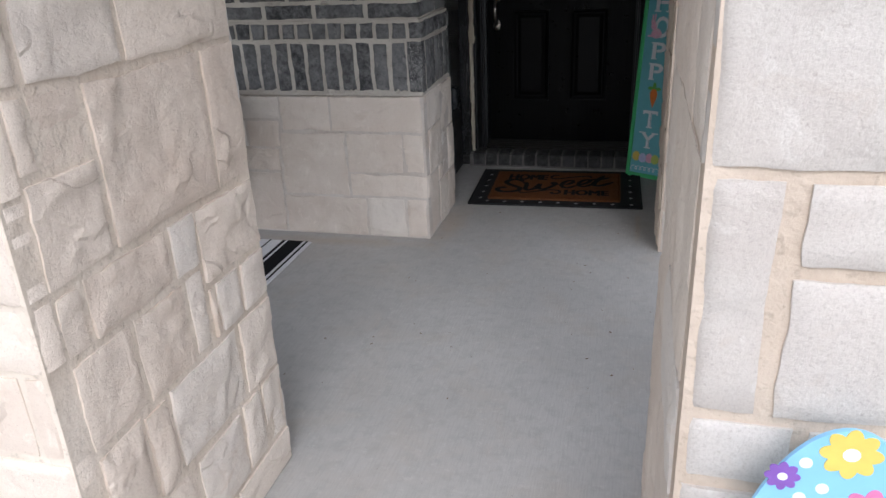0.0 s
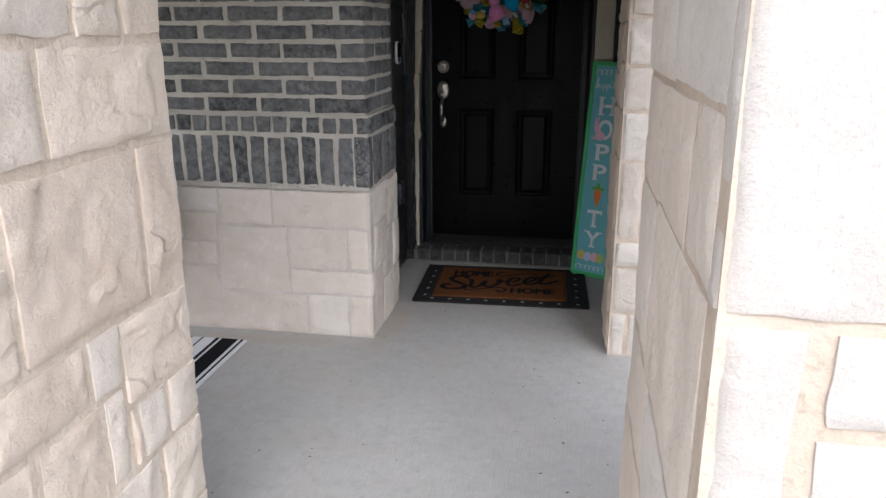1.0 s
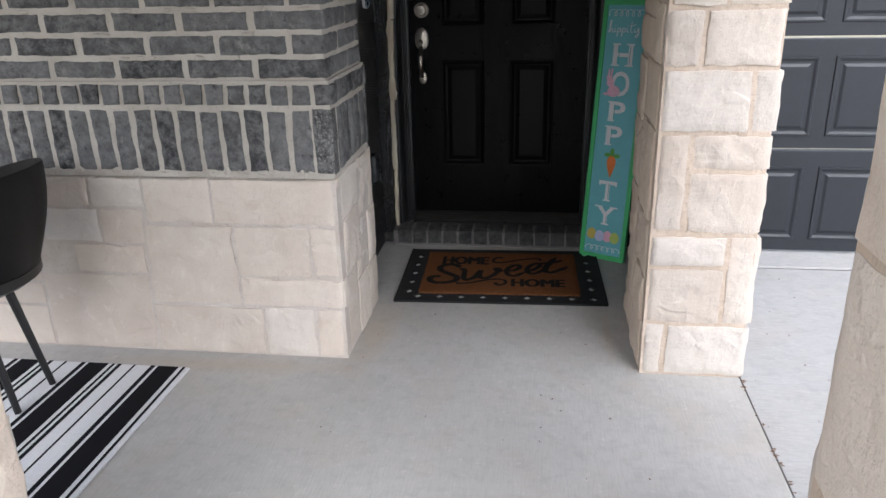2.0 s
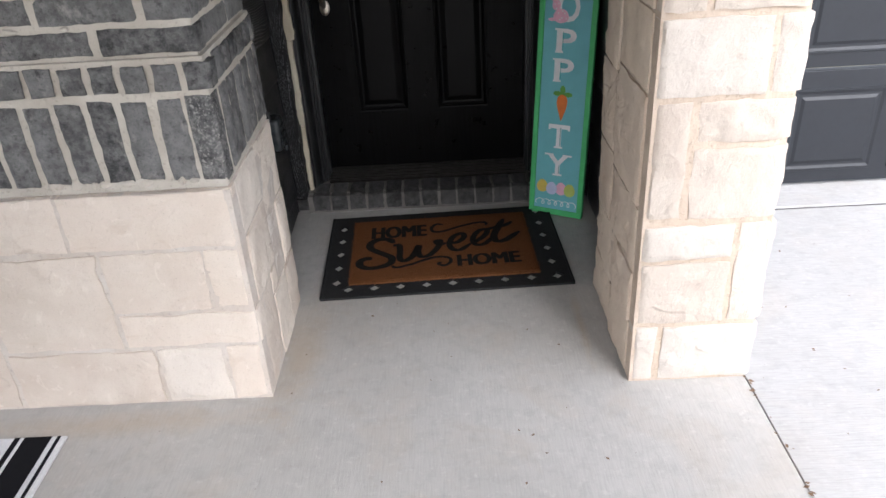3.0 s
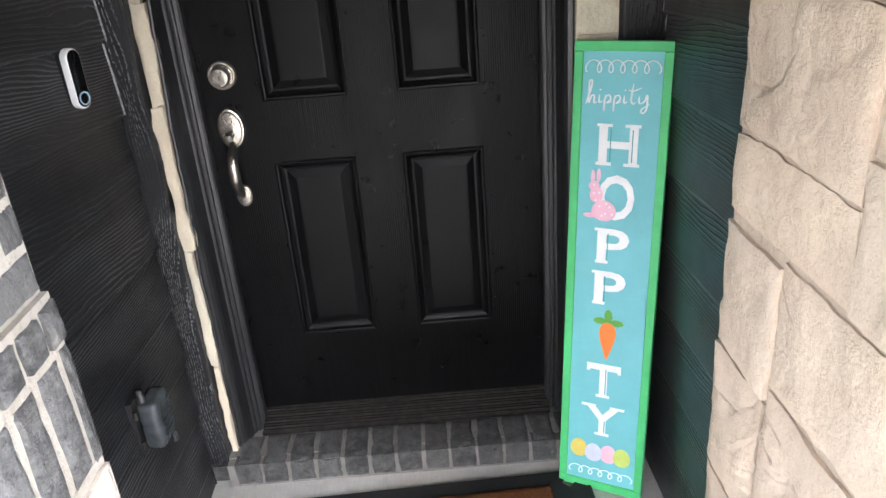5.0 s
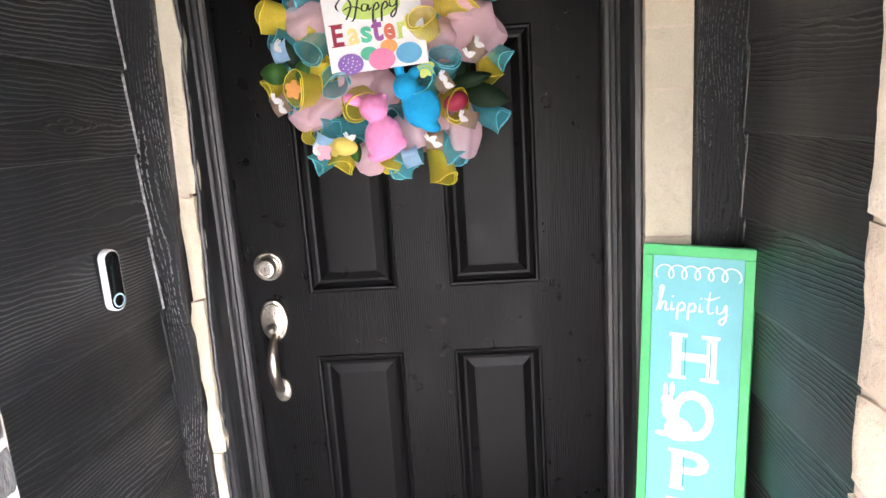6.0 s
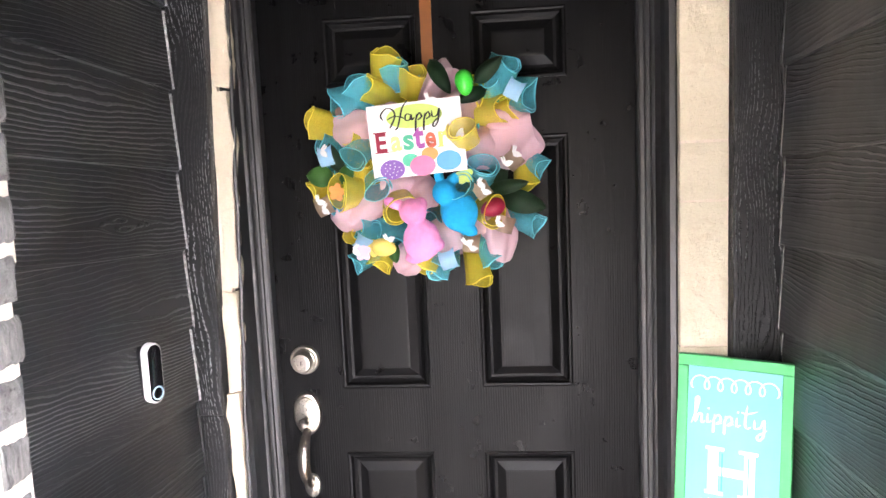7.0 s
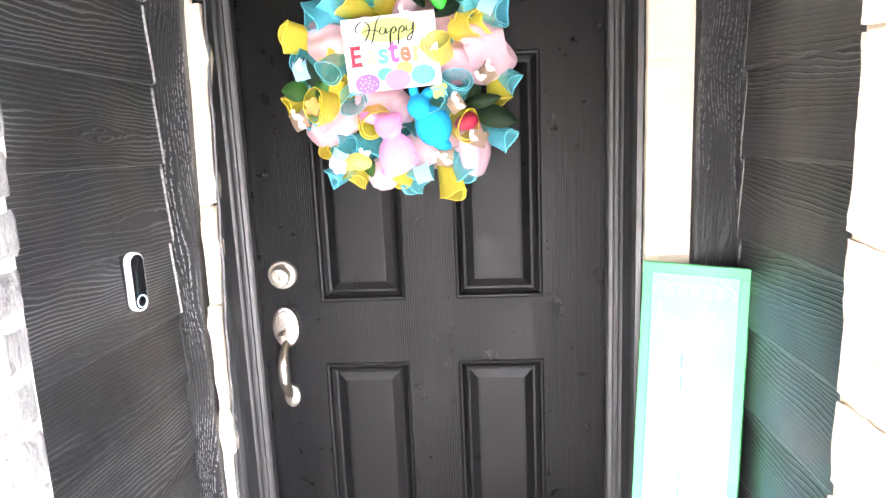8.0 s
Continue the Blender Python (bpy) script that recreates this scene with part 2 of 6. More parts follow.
STONE = make_stone("limestone", 0.008, 0.24, (1.22, 1.145, 1.055), 0.7)
STONE_FLAT = make_stone("dressed_limestone", 0.012, 0.50, (0.97, 0.965, 0.95), 0.10)
STONE_CREAM = make_stone("cream_limestone", 0.014, 0.22, (0.98, 0.945, 0.89), 0.45)
STONE_WALL = make_stone("smooth_split_limestone", 0.014, 0.20, (1.14, 1.095, 1.03), 0.45)
# for the pillar's shaded side: the warm shade tone is put into the stone
STONE_SHADE_TINT = make_stone("shade_tinted_limestone", 0.010, 0.30, (1.15, 1.05, 0.92), 0.5)
STRIP_STONE = make_stone("sawn_limestone", 0.008, 0.25, (1.04, 1.01, 0.84), 0.25)
MORTAR = make_mortar("sand_mortar", (0.60, 0.51, 0.415), (0.72, 0.635, 0.54))
TAN_MORTAR = make_mortar("tan_mortar", (0.48, 0.39, 0.305), (0.60, 0.50, 0.405))
WALL_MORTAR = make_mortar("pinkish_mortar", (0.53, 0.455, 0.39), (0.64, 0.59, 0.535))
GREY_MORTAR = make_mortar("grey_mortar", (0.44, 0.40, 0.34), (0.56, 0.525, 0.46))
# the step's shade is put into this darker mortar colour
STEP_MORTAR = make_mortar("shaded_step_mortar", (0.13, 0.122, 0.114), (0.22, 0.21, 0.195))
BRICK = make_brick()
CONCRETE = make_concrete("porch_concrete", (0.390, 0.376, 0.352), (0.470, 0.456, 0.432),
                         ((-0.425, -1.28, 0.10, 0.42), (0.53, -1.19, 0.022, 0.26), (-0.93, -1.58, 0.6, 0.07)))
DRIVE = make_concrete("drive_concrete", (0.38, 0.375, 0.367), (0.45, 0.445, 0.437), (), (2.2, 30, 1), 0.15, 0.5)
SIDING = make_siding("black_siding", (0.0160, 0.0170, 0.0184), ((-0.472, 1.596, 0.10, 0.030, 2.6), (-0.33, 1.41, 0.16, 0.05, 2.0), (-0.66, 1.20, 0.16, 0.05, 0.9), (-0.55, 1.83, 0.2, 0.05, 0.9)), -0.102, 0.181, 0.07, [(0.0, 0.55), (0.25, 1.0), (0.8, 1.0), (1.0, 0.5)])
# tone set paler than the west boards' to make up for less light
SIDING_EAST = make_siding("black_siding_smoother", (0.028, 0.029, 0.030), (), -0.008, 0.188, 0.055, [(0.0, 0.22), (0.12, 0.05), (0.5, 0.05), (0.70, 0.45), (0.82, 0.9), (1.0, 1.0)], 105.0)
DOOR = make_grain("black_door", (0.0042, 0.0042, 0.0045), "z", 0.31, 0.55, 6.5, 0.0062, 26.0, 0.0016)
DOOR_PANEL = make_grain("black_door_panel", (0.0042, 0.0042, 0.0045), "z", 0.33, 0.14, 6.5, 0.0062, 26.0, 0.0012)


def make_trim():
    """Black board with raised grain lines along z, broken into short dashes."""
    n = Nodes("black_trim")
    sep = n.add("ShaderNodeSeparateXYZ")
    n.link(n.where, sep.inputs[0])
    vec = n.stretch(1, 1, 0.2)
    field = n.math("ADD", n.math("MULTIPLY", sep.outputs[0], 150.0), n.math("MULTIPLY", n.noise(7.0, 2.0, 0.5, vec, 0.2), 20.0))
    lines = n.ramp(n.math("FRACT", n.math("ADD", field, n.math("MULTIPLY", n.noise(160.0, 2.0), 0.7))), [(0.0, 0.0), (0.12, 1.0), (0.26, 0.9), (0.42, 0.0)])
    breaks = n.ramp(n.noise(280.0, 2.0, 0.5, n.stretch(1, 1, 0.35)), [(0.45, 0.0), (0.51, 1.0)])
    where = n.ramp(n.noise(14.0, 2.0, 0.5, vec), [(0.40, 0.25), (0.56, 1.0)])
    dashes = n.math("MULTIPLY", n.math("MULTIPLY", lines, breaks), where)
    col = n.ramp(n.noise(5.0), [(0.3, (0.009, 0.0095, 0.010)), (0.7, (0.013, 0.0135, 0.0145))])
    # the dashes' gloss is painted in too, as pale grey over black
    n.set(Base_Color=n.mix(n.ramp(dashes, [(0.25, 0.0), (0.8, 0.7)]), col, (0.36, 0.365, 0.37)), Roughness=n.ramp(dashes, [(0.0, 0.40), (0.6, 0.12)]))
    n.shader.inputs["Specular IOR Level"].default_value = 0.5
    n.bump(dashes, 1.0, 0.006)
    return n.mat


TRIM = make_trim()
PALE_CAULK = plain("light_grey_caulk", (0.34, 0.34, 0.335), 0.25, 0, 0.6, 90, 0.6)
CAULK = plain("black_caulk", (0.03, 0.03, 0.031), 0.14, 0, 0.3, 60, 0.5)
FRAME = plain("black_frame", (0.016, 0.0165, 0.0175), 0.36, 0, 0.05, 20, 0)
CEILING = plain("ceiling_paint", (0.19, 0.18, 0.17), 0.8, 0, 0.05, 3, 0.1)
# near black, so that the added entry ceiling bounces little light
ADDED_CEILING_DARK = plain("added_ceiling_dark", (0.045, 0.043, 0.041), 0.7, 0, 0.05, 3, 0.1)
GARAGE = plain("charcoal_garage_paint", (0.011, 0.013, 0.0175), 0.5, 0, 0.12, 6, 0.1)
NICKEL = plain("satin_nickel", (0.53, 0.49, 0.43), 0.31, 1.0, 0.05, 60, 0.05)
ALU = plain("worn_bronze_anodised", (0.05, 0.046, 0.042), 0.38, 0.7, 0.35, 40, 0.15)


# ---- builders ----
def part(name, bm, material, parent, label=""):
    """Links a bmesh as one mesh object under a thing or a part."""
    me = bpy.data.meshes.new(name)
    bm.to_mesh(me)
    bm.free()
    me.materials.append(material)
    ob = new(name, me)
    ob.parent = parent
    return tagged(ob, label)


def empty(name, label, category, m=Matrix(), group="", kind=""):
    ob = new(name)
    ob.empty_display_size = 0.1
    ob.matrix_world = m
    return tagged(ob, label, category, group, kind)


def solid(x0, x1, y0, y1, z0, z1, bevel=0.0, segments=2, bm=None):
    """A box, with rounded edges if bevel is given; added to bm if there is one."""
    one = bmesh.new()
    bmesh.ops.create_cube(one, size=1)
    for v in one.verts:
        v.co = Vector(((x0, x1)[v.co.x > 0], (y0, y1)[v.co.y > 0], (z0, z1)[v.co.z > 0]))
    if bevel:
        bmesh.ops.bevel(one, geom=one.edges[:], offset=bevel, segments=segments, affect="EDGES", profile=0.6)
    return joined(one, bm)


def joined(one, bm):
    if bm is None:
        return one
    me = bpy.data.meshes.new("piece")
    one.to_mesh(me)
    one.free()
    bm.from_mesh(me)
    bpy.data.meshes.remove(me)
    return bm


def smooth(ob, angle=40):
    for p in ob.data.polygons:
        p.use_smooth = True
    ob.data.set_sharp_from_angle(angle=radians(angle))
    return ob


def lathe(profile, n=24, axis="z", bm=None):
    """Turns a profile of (radius, height) about an axis."""
    one = bmesh.new()
    rings = []
    for r, h in profile:
        ring = []
        for k in range(n):
            a = 2 * math.pi * k / n
            p = (r * math.cos(a), r * math.sin(a), h)
            ring.append(one.verts.new(p if axis == "z" else (p[0], p[2], p[1]) if axis == "y" else (p[2], p[0], p[1])))
        rings.append(ring)
    for a, b in zip(rings, rings[1:]):
        for k in range(n):
            one.faces.new((a[k], a[(k + 1) % n], b[(k + 1) % n], b[k]))
    one.faces.new(rings[0][::-1])
    one.faces.new(rings[-1])
    bmesh.ops.recalc_face_normals(one, faces=one.faces[:])
    return joined(one, bm)


def tube(points, radius, n=8, bm=None, closed=False):
    """A round bar along points; radius: one number or one for each point."""
    one = bmesh.new()
    pts = [Vector(p) for p in points]
    rings = []
    side = None
    for k, p in enumerate(pts):
        a = pts[k - 1] if k or closed else p
        b = pts[(k + 1) % len(pts)] if k + 1 < len(pts) or closed else p
        d = (b - a).normalized()
        if side is None:
            side = d.orthogonal().normalized()
        side = (side - d * side.dot(d)).normalized()
        up = d.cross(side)
        r = radius[k] if isinstance(radius, (list, tuple)) else radius
        rings.append([one.verts.new(p + side * r * math.cos(2 * math.pi * j / n) + up * r * math.sin(2 * math.pi * j / n)) for j in range(n)])
    pairs = list(zip(rings, rings[1:])) + ([(rings[-1], rings[0])] if closed else [])
    for a, b in pairs:
        for j in range(n):
            one.faces.new((a[j], a[(j + 1) % n], b[(j + 1) % n], b[j]))
    if not closed:
        one.faces.new(rings[0][::-1])
        one.faces.new(rings[-1])
    bmesh.ops.recalc_face_normals(one, faces=one.faces[:])
    return joined(one, bm)


def rough_block(w, h, d, seed, rough=0.010, wear=0.007, ring=0.0035, grid=0.014, belly=0.0, turn=(0, 0)):
    """A split-faced stone, w wide, h high; chipped facets; its face looks along -y and lies near y = 0, its back is at y = d.
    turn: which ends (low x, high x) go round a corner and are worn round."""
    bm = bmesh.new()
    nx, nz = max(4, min(22, round(w / grid))), max(4, min(22, round(h / grid)))
    off = Vector((seed * 7.31, seed * 3.17, seed * 1.73))
    rng = random.Random(seed)
    facets = [(rng.uniform(-0.6, 0.6) * w, rng.uniform(-0.6, 0.6) * h, rng.uniform(-0.6, 0.6), rng.uniform(-5, 5), rng.uniform(-5, 5)) for k in range(3 + int(w * h * 110))]

    def wob(p, s):
        return noise.noise(p * s + off)

    rows = []
    for j in range(nz + 1):
        row = []
        for i in range(nx + 1):
            u, v = i / nx, j / nz
            edge = min(u, 1 - u) * w, min(v, 1 - v) * h
            x, z = (u - 0.5) * w, (v - 0.5) * h
            p = Vector((x, 0, z))
            q = Vector((x, 3.0, z))
            if i in (0, nx):
                x += wear * (0.8 * wob(q, 9) + 0.45 * wob(q, 34)) * (1 if i else -1) - (0.002 if i else -0.002)
            if j in (0, nz):
                z += wear * (0.55 * wob(q, 9) + 0.40 * wob(q, 40)) * (1 if j else -1) - (0.002 if j else -0.002)
            wx, wz = x + 0.02 * wob(p, 20), z + 0.02 * wob(q, 20)
            f = min(facets, key=lambda c: (c[0] - wx) ** 2 + ((c[1] - wz) * 1.2) ** 2)
            chip = f[2] + (f[3] * (wx - f[0]) + f[4] * (wz - f[1]))
            y = -rough * (0.8 * max(-1.0, min(1.0, chip)) + 0.35 * wob(p, 5) + 0.30 * wob(p, 30))
            y -= belly * (1 - (2 * u - 1) ** 4) * (1 - (2 * v - 1) ** 4)
            near = min(min(edge) / (ring + wear * 3 * max(0.0, wob(p, 13) - 0.05)), 1.0)
            y = y * (0.55 + 0.45 * near) + ring * 0.7 * (1 - near) ** 2
            for near_end, worn in ((u * w, turn[0]), ((1 - u) * w, turn[1])):
                reach = 0.020 * (1 + 0.9 * wob(Vector((0, near_end, z)), 11))
                if worn and near_end < reach:
                    y += 0.011 * (1 - near_end / reach) ** 2
            row.append(bm.verts.new((x, y, z)))
        rows.append(row)
    for j in range(nz):
        for i in range(nx):
            bm.faces.new((rows[j][i], rows[j][i + 1], rows[j + 1][i + 1], rows[j + 1][i]))
    rim = rows[0] + [r[-1] for r in rows[1:]] + rows[-1][-2::-1] + [r[0] for r in rows[-2:0:-1]]
    back = [bm.verts.new((v.co.x, d, v.co.z)) for v in rim]
    for k in range(len(rim)):
        m = (k + 1) % len(rim)
        bm.faces.new((rim[m], rim[k], back[k], back[m]))
    bm.faces.new(back[::-1])
    return bm


STONE_SEED = [0]
# where front stones turn a corner they stand proud of the side face
CORNERS = {-0.446: 0.006, 0.562: -0.006, -0.478: 0.006, 0.622: -0.003, 0.98: 0.012}
FACING = {"front": 0, "right": 90, "left": -90, "back": 180}


def lay_stones(parent, facing, plane, rects, depth=0.05, rough=0.010, gap=0.010, wear=0.007, material=None, belly=(0.0, 0.004)):
    """Stones as parts of a wall: rects of (from, to, low, high) in metres along the wall; plane: where their faces lie."""
    laid = []
    for a, b, low, high in rects:
        a, b = min(a, b), max(a, b)
        STONE_SEED[0] += 1
        rng = random.Random(STONE_SEED[0] * 13)
        turn = (0, 0)
        if facing == "front":
            turn = (round(a, 4) in CORNERS, round(b, 4) in CORNERS)
            a, b = a + CORNERS.get(round(a, 4), 0) * rng.uniform(0.3, 2.1), b + CORNERS.get(round(b, 4), 0) * rng.uniform(0.3, 2.1)
        bm = rough_block(b - a - gap, high - low - gap, depth, STONE_SEED[0], rough, wear, belly=rng.uniform(*belly), turn=turn)
        ob = part("stone", bm, material or (STONE if rough > 0.0105 else STONE_FLAT), parent)
        mid, up = (a + b) / 2, (low + high) / 2
        place = (mid, plane, up) if facing in ("front", "back") else (plane, mid, up)
        ob.matrix_world = pose(*place, 0, 0, FACING[facing]) @ Matrix.Translation((0, -0.45 * rough + rng.uniform(-0.3, 0.3) * wear, 0))
        laid.append(smooth(ob, 50))
    return laid


def random_ashlar(a, b, low, high, seed, sizes=(0.14, 0.36)):
    """Fills a strip of wall with stones of uneven length, in courses of uneven height."""
    rng = random.Random(seed)
    out = []
    z = low
    while z < high - 0.01:
        h = rng.choice((0.10, 0.14, 0.18, 0.22))
        if high - z - h < 0.09:
            h = high - z
        x = a
        while x < b - 0.01:
            w = rng.uniform(*sizes)
            if b - x - w < 0.09:
                w = b - x
            out.append((x, x + w, z, z + h))
            x += w
        z += h
    return out


# ---- ground and house ----
# unseen ground; its pale colour is chosen to bounce light onto the porch
ground = tagged(part("ground", solid(-60, 60, -90, 60, -0.5, -0.17), make_concrete("pale_bounce_ground", (0.25, 0.225, 0.15), (0.33, 0.30, 0.21)), None),
                "flat pale ground round the house, out of view", "ground", kind="structure")
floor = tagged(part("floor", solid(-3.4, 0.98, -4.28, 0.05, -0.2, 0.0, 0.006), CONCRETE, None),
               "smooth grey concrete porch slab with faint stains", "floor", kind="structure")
tagged(part("driveway", solid(0.985, 7.0, -12.0, -0.409, -0.2, -0.004, 0.003), DRIVE, None),
               "pale broom-finished concrete driveway beside the porch", "driveway", kind="structure")
walkway = tagged(part("walkway", solid(-1.2, 0.98, -9.0, -4.29, -0.2, -0.10, 0.006), DRIVE, None),
                 "pale concrete path leading up to the porch", "path", kind="structure")
garage_floor = tagged(part("garage_floor", solid(0.985, 6.0, -0.396, 0.3, -0.2, 0.004, 0.002), DRIVE, None),
                      "raised concrete strip under the garage door", "floor", kind="structure")
# added strip that keeps the open gap dark
tagged(part("joint_filler", solid(0.99, 6.0, -0.412, -0.393, -0.15, -0.007), FRAME, None),
       "dark strip added in the joint before the garage", "joint", kind="structure")
# wall out of view, added to darken the horizon in light and reflections
far_wall = tagged(part("backdrop", solid(-45, 45, -30, -28, -0.3, 5.6, 0.3), make_mortar("far_wall_dark", (0.10, 0.085, 0.075), (0.16, 0.14, 0.12)), None),
                "added far wall, out of view, that blocks the low sky", "backdrop", kind="structure")
ceiling = tagged(part("ceiling", solid(-3.4, 1.06, -4.28, 0.3, 2.62, 3.25), CEILING, None),
                 "painted porch ceiling", "ceiling", kind="structure")
# low ceiling and beam out of view, added to darken the entry's top
tagged(part("entry_ceiling", solid(-0.75, 0.90, -1.42, -1.25, 2.12, 2.302, bm=solid(-0.75, 0.90, -1.40, 0.10, 2.30, 2.62)), ADDED_CEILING_DARK, None), "unseen dark ceiling added low over the front door to limit light", "ceiling", kind="structure")


def wall(name, label, boxes, material):
    bm = bmesh.new()
    for b in boxes:
        solid(*b, bm=bm)
    return tagged(part(name, bm, material, None), label, "wall", kind="structure")


# the front pair of stone columns
LX, RX, CFW, CBW, CF, CB = -0.446, 0.562, -3.985, -3.215, -4.05, -3.25
column_left = wall("wall_column_west", "porch column of split cream limestone blocks in sandy mortar",
                   [(-1.20, LX - 0.0025, CFW + 0.002, CBW - 0.007, -0.02, 3.0)], MORTAR)
column_right = wall("wall_column_east", "porch column of split pale limestone blocks in sandy mortar",
                    [(RX + 0.002, 1.194, CF + 0.0035, CB - 0.007, -0.02, 3.0)], TAN_MORTAR)

# beams out of view, added to hold back light from above
wall("wall_header", "unseen beam added over the porch columns to cut high light", [(-3.4, 1.19, CF + 0.16, CB - 0.06, 2.10, 2.618), (0.93, 1.055, CB - 0.059, -0.5, 2.10, 2.618)], CEILING)

# the stone and brick wall beside the entry
LWX, LWY, BX, BY, LWB = -0.478, -1.490, -0.497, -1.449, -0.945
wall_left = wall("wall_west", "house wall of dark brick over a cream stone base",
                 [(-3.4, LWX - 0.001, LWY + 0.002, LWB + 0.004, -0.02, 0.710)], WALL_MORTAR)
wall_brick = wall("wall_west_upper", "charcoal brick wall with pale grey mortar above the stone base",
                  [(-3.4, BX - 0.003, BY + 0.004, LWB + 0.004, 1.060, 3.0), (-3.4, BX + 0.010, BY - 0.010, LWB + 0.004, 0.710, 1.060),
                   (-0.60, BX - 0.003, LWB + 0.003, LWB + 0.022, 1.60, 3.0)], GREY_MORTAR)

# the pillar between entry and garage
PX0, PX1, PY, PB = 0.622, 0.98, -1.497, -0.93
pillar = wall("wall_pillar", "pillar of split cream limestone between entry and garage",
              [(PX0 + 0.002, PX1 - 0.004, PY + 0.0035, PB - 0.004, -0.02, 3.0)], TAN_MORTAR)

# entry side walls behind the siding, wall round the door, wall over the garage
SLX, SRX = -0.612, 0.742
wall_entry_west = wall("wall_entry_west", "sheathing of the entry's side wall", [(-3.4, SLX - 0.012, LWB + 0.006, 0.0, -0.02, 3.0)], GARAGE)
wall_entry_east = wall("wall_entry_east", "sheathing between entry and garage",
                       [(SRX + 0.014, 1.06, PB - 0.002, 0.0, -0.02, 3.0), (PX1 - 0.1, 1.06, PB - 0.01, -0.15, -0.02, 3.0)], GARAGE)
wall_north = wall("wall_north", "wall round the front door",
                  [(SLX - 0.010, -0.545, -0.10, 0.15, -0.02, 3.0), (0.555, SRX + 0.010, -0.10, 0.15, -0.02, 3.0),
                   (-0.544, 0.554, -0.10, 0.15, 2.30, 3.0)], GARAGE)
wall("wall_indoors", "closed dark hall behind the door", [(-0.9, 0.9, 0.2, 0.3, -0.02, 3.0)], GARAGE)

lay_stones(wall_left, "front", LWY, [
    (-1.22, -0.956, 0.538, 0.718), (-0.956, LWX, 0.538, 0.718), (-1.43, -1.22, 0.595, 0.718), (-1.66, -1.43, 0.595, 0.718),
    (-1.41, -1.228, 0.452, 0.595), (-1.66, -1.41, 0.452, 0.595), (-1.54, -1.24, 0.328, 0.452), (-1.24, -0.887, 0.208, 0.538),
    (-0.887, -0.59, 0.332, 0.538), (-0.59, LWX, 0.332, 0.538), (-0.877, LWX, 0.210, 0.332), (-1.70, -1.248, 0.0, 0.328),
    (-1.248, -0.80, 0.0, 0.208), (-0.80, -0.594, 0.0, 0.210), (-0.594, LWX, 0.0, 0.210)], rough=0.0075, wear=0.012, gap=0.012, material=STONE_WALL)
lay_stones(wall_left, "front", LWY, random_ashlar(-3.4, -1.70, 0.0, 0.718, 5), rough=0.0058, material=STONE_WALL)
lay_stones(wall_left, "right", LWX, [
    (-1.438, -1.19, 0.545, 0.718), (-1.19, LWB, 0.47, 0.718), (-1.438, -1.19, 0.32, 0.545), (-1.19, -1.07, 0.235, 0.47),
    (-1.07, LWB, 0.235, 0.47), (-1.438, -1.27, 0.0, 0.32), (-1.27, -1.09, 0.0, 0.235), (-1.09, LWB, 0.0, 0.235), (-1.27, -1.19, 0.235, 0.32)], rough=0.0075, wear=0.010, gap=0.004, material=STONE_WALL, belly=(0.0, 0.004))

lay_stones(pillar, "front", PY, [
    (PX0, 0.702, 0.0, 0.208), (0.702, PX1, 0.0, 0.208), (PX0, 0.887, 0.208, 0.424), (0.887, PX1, 0.208, 0.545), (PX0, 0.887, 0.424, 0.545),
    (PX0, 0.732, 0.552, 0.895), (0.732, PX1, 0.768, 0.895), (0.732, PX1, 0.548, 0.768), (PX0, 0.906, 0.895, 1.103), (0.906, PX1, 0.895, 1.103),
    (PX0, 0.738, 1.103, 1.285), (0.738, PX1, 1.103, 1.285), (PX0, 0.80, 1.285, 1.482), (0.80, PX1, 1.285, 1.482)], rough=0.0075, wear=0.009, gap=0.014, material=STONE_CREAM)
lay_stones(pillar, "front", PY, random_ashlar(PX0, PX1, 1.482, 3.0, 8, (0.14, 0.24)), rough=0.0075, wear=0.009, gap=0.014, material=STONE_CREAM)
# this side's warmer tone in shade comes from its own stone colour
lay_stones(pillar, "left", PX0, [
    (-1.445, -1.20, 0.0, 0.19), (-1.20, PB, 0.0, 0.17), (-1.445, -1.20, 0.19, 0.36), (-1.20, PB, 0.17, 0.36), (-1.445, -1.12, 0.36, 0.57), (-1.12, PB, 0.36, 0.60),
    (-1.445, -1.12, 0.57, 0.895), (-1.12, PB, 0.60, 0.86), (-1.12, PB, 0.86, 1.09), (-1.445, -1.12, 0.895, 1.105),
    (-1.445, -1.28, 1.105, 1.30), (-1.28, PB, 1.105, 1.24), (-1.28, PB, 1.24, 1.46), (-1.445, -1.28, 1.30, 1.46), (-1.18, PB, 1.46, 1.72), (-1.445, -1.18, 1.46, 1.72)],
    rough=0.0105, wear=0.010, gap=0.005, material=STONE_SHADE_TINT, belly=(0.0, 0.004))
lay_stones(pillar, "left", PX0, random_ashlar(-1.445, PB, 1.72, 3.0, 9, (0.2, 0.3)), rough=0.0105, wear=0.010, gap=0.005, material=STONE_SHADE_TINT, belly=(0.0, 0.004))
lay_stones(pillar, "right", PX1, random_ashlar(-1.445, PB, 0.0, 3.0, 10, (0.2, 0.3)))

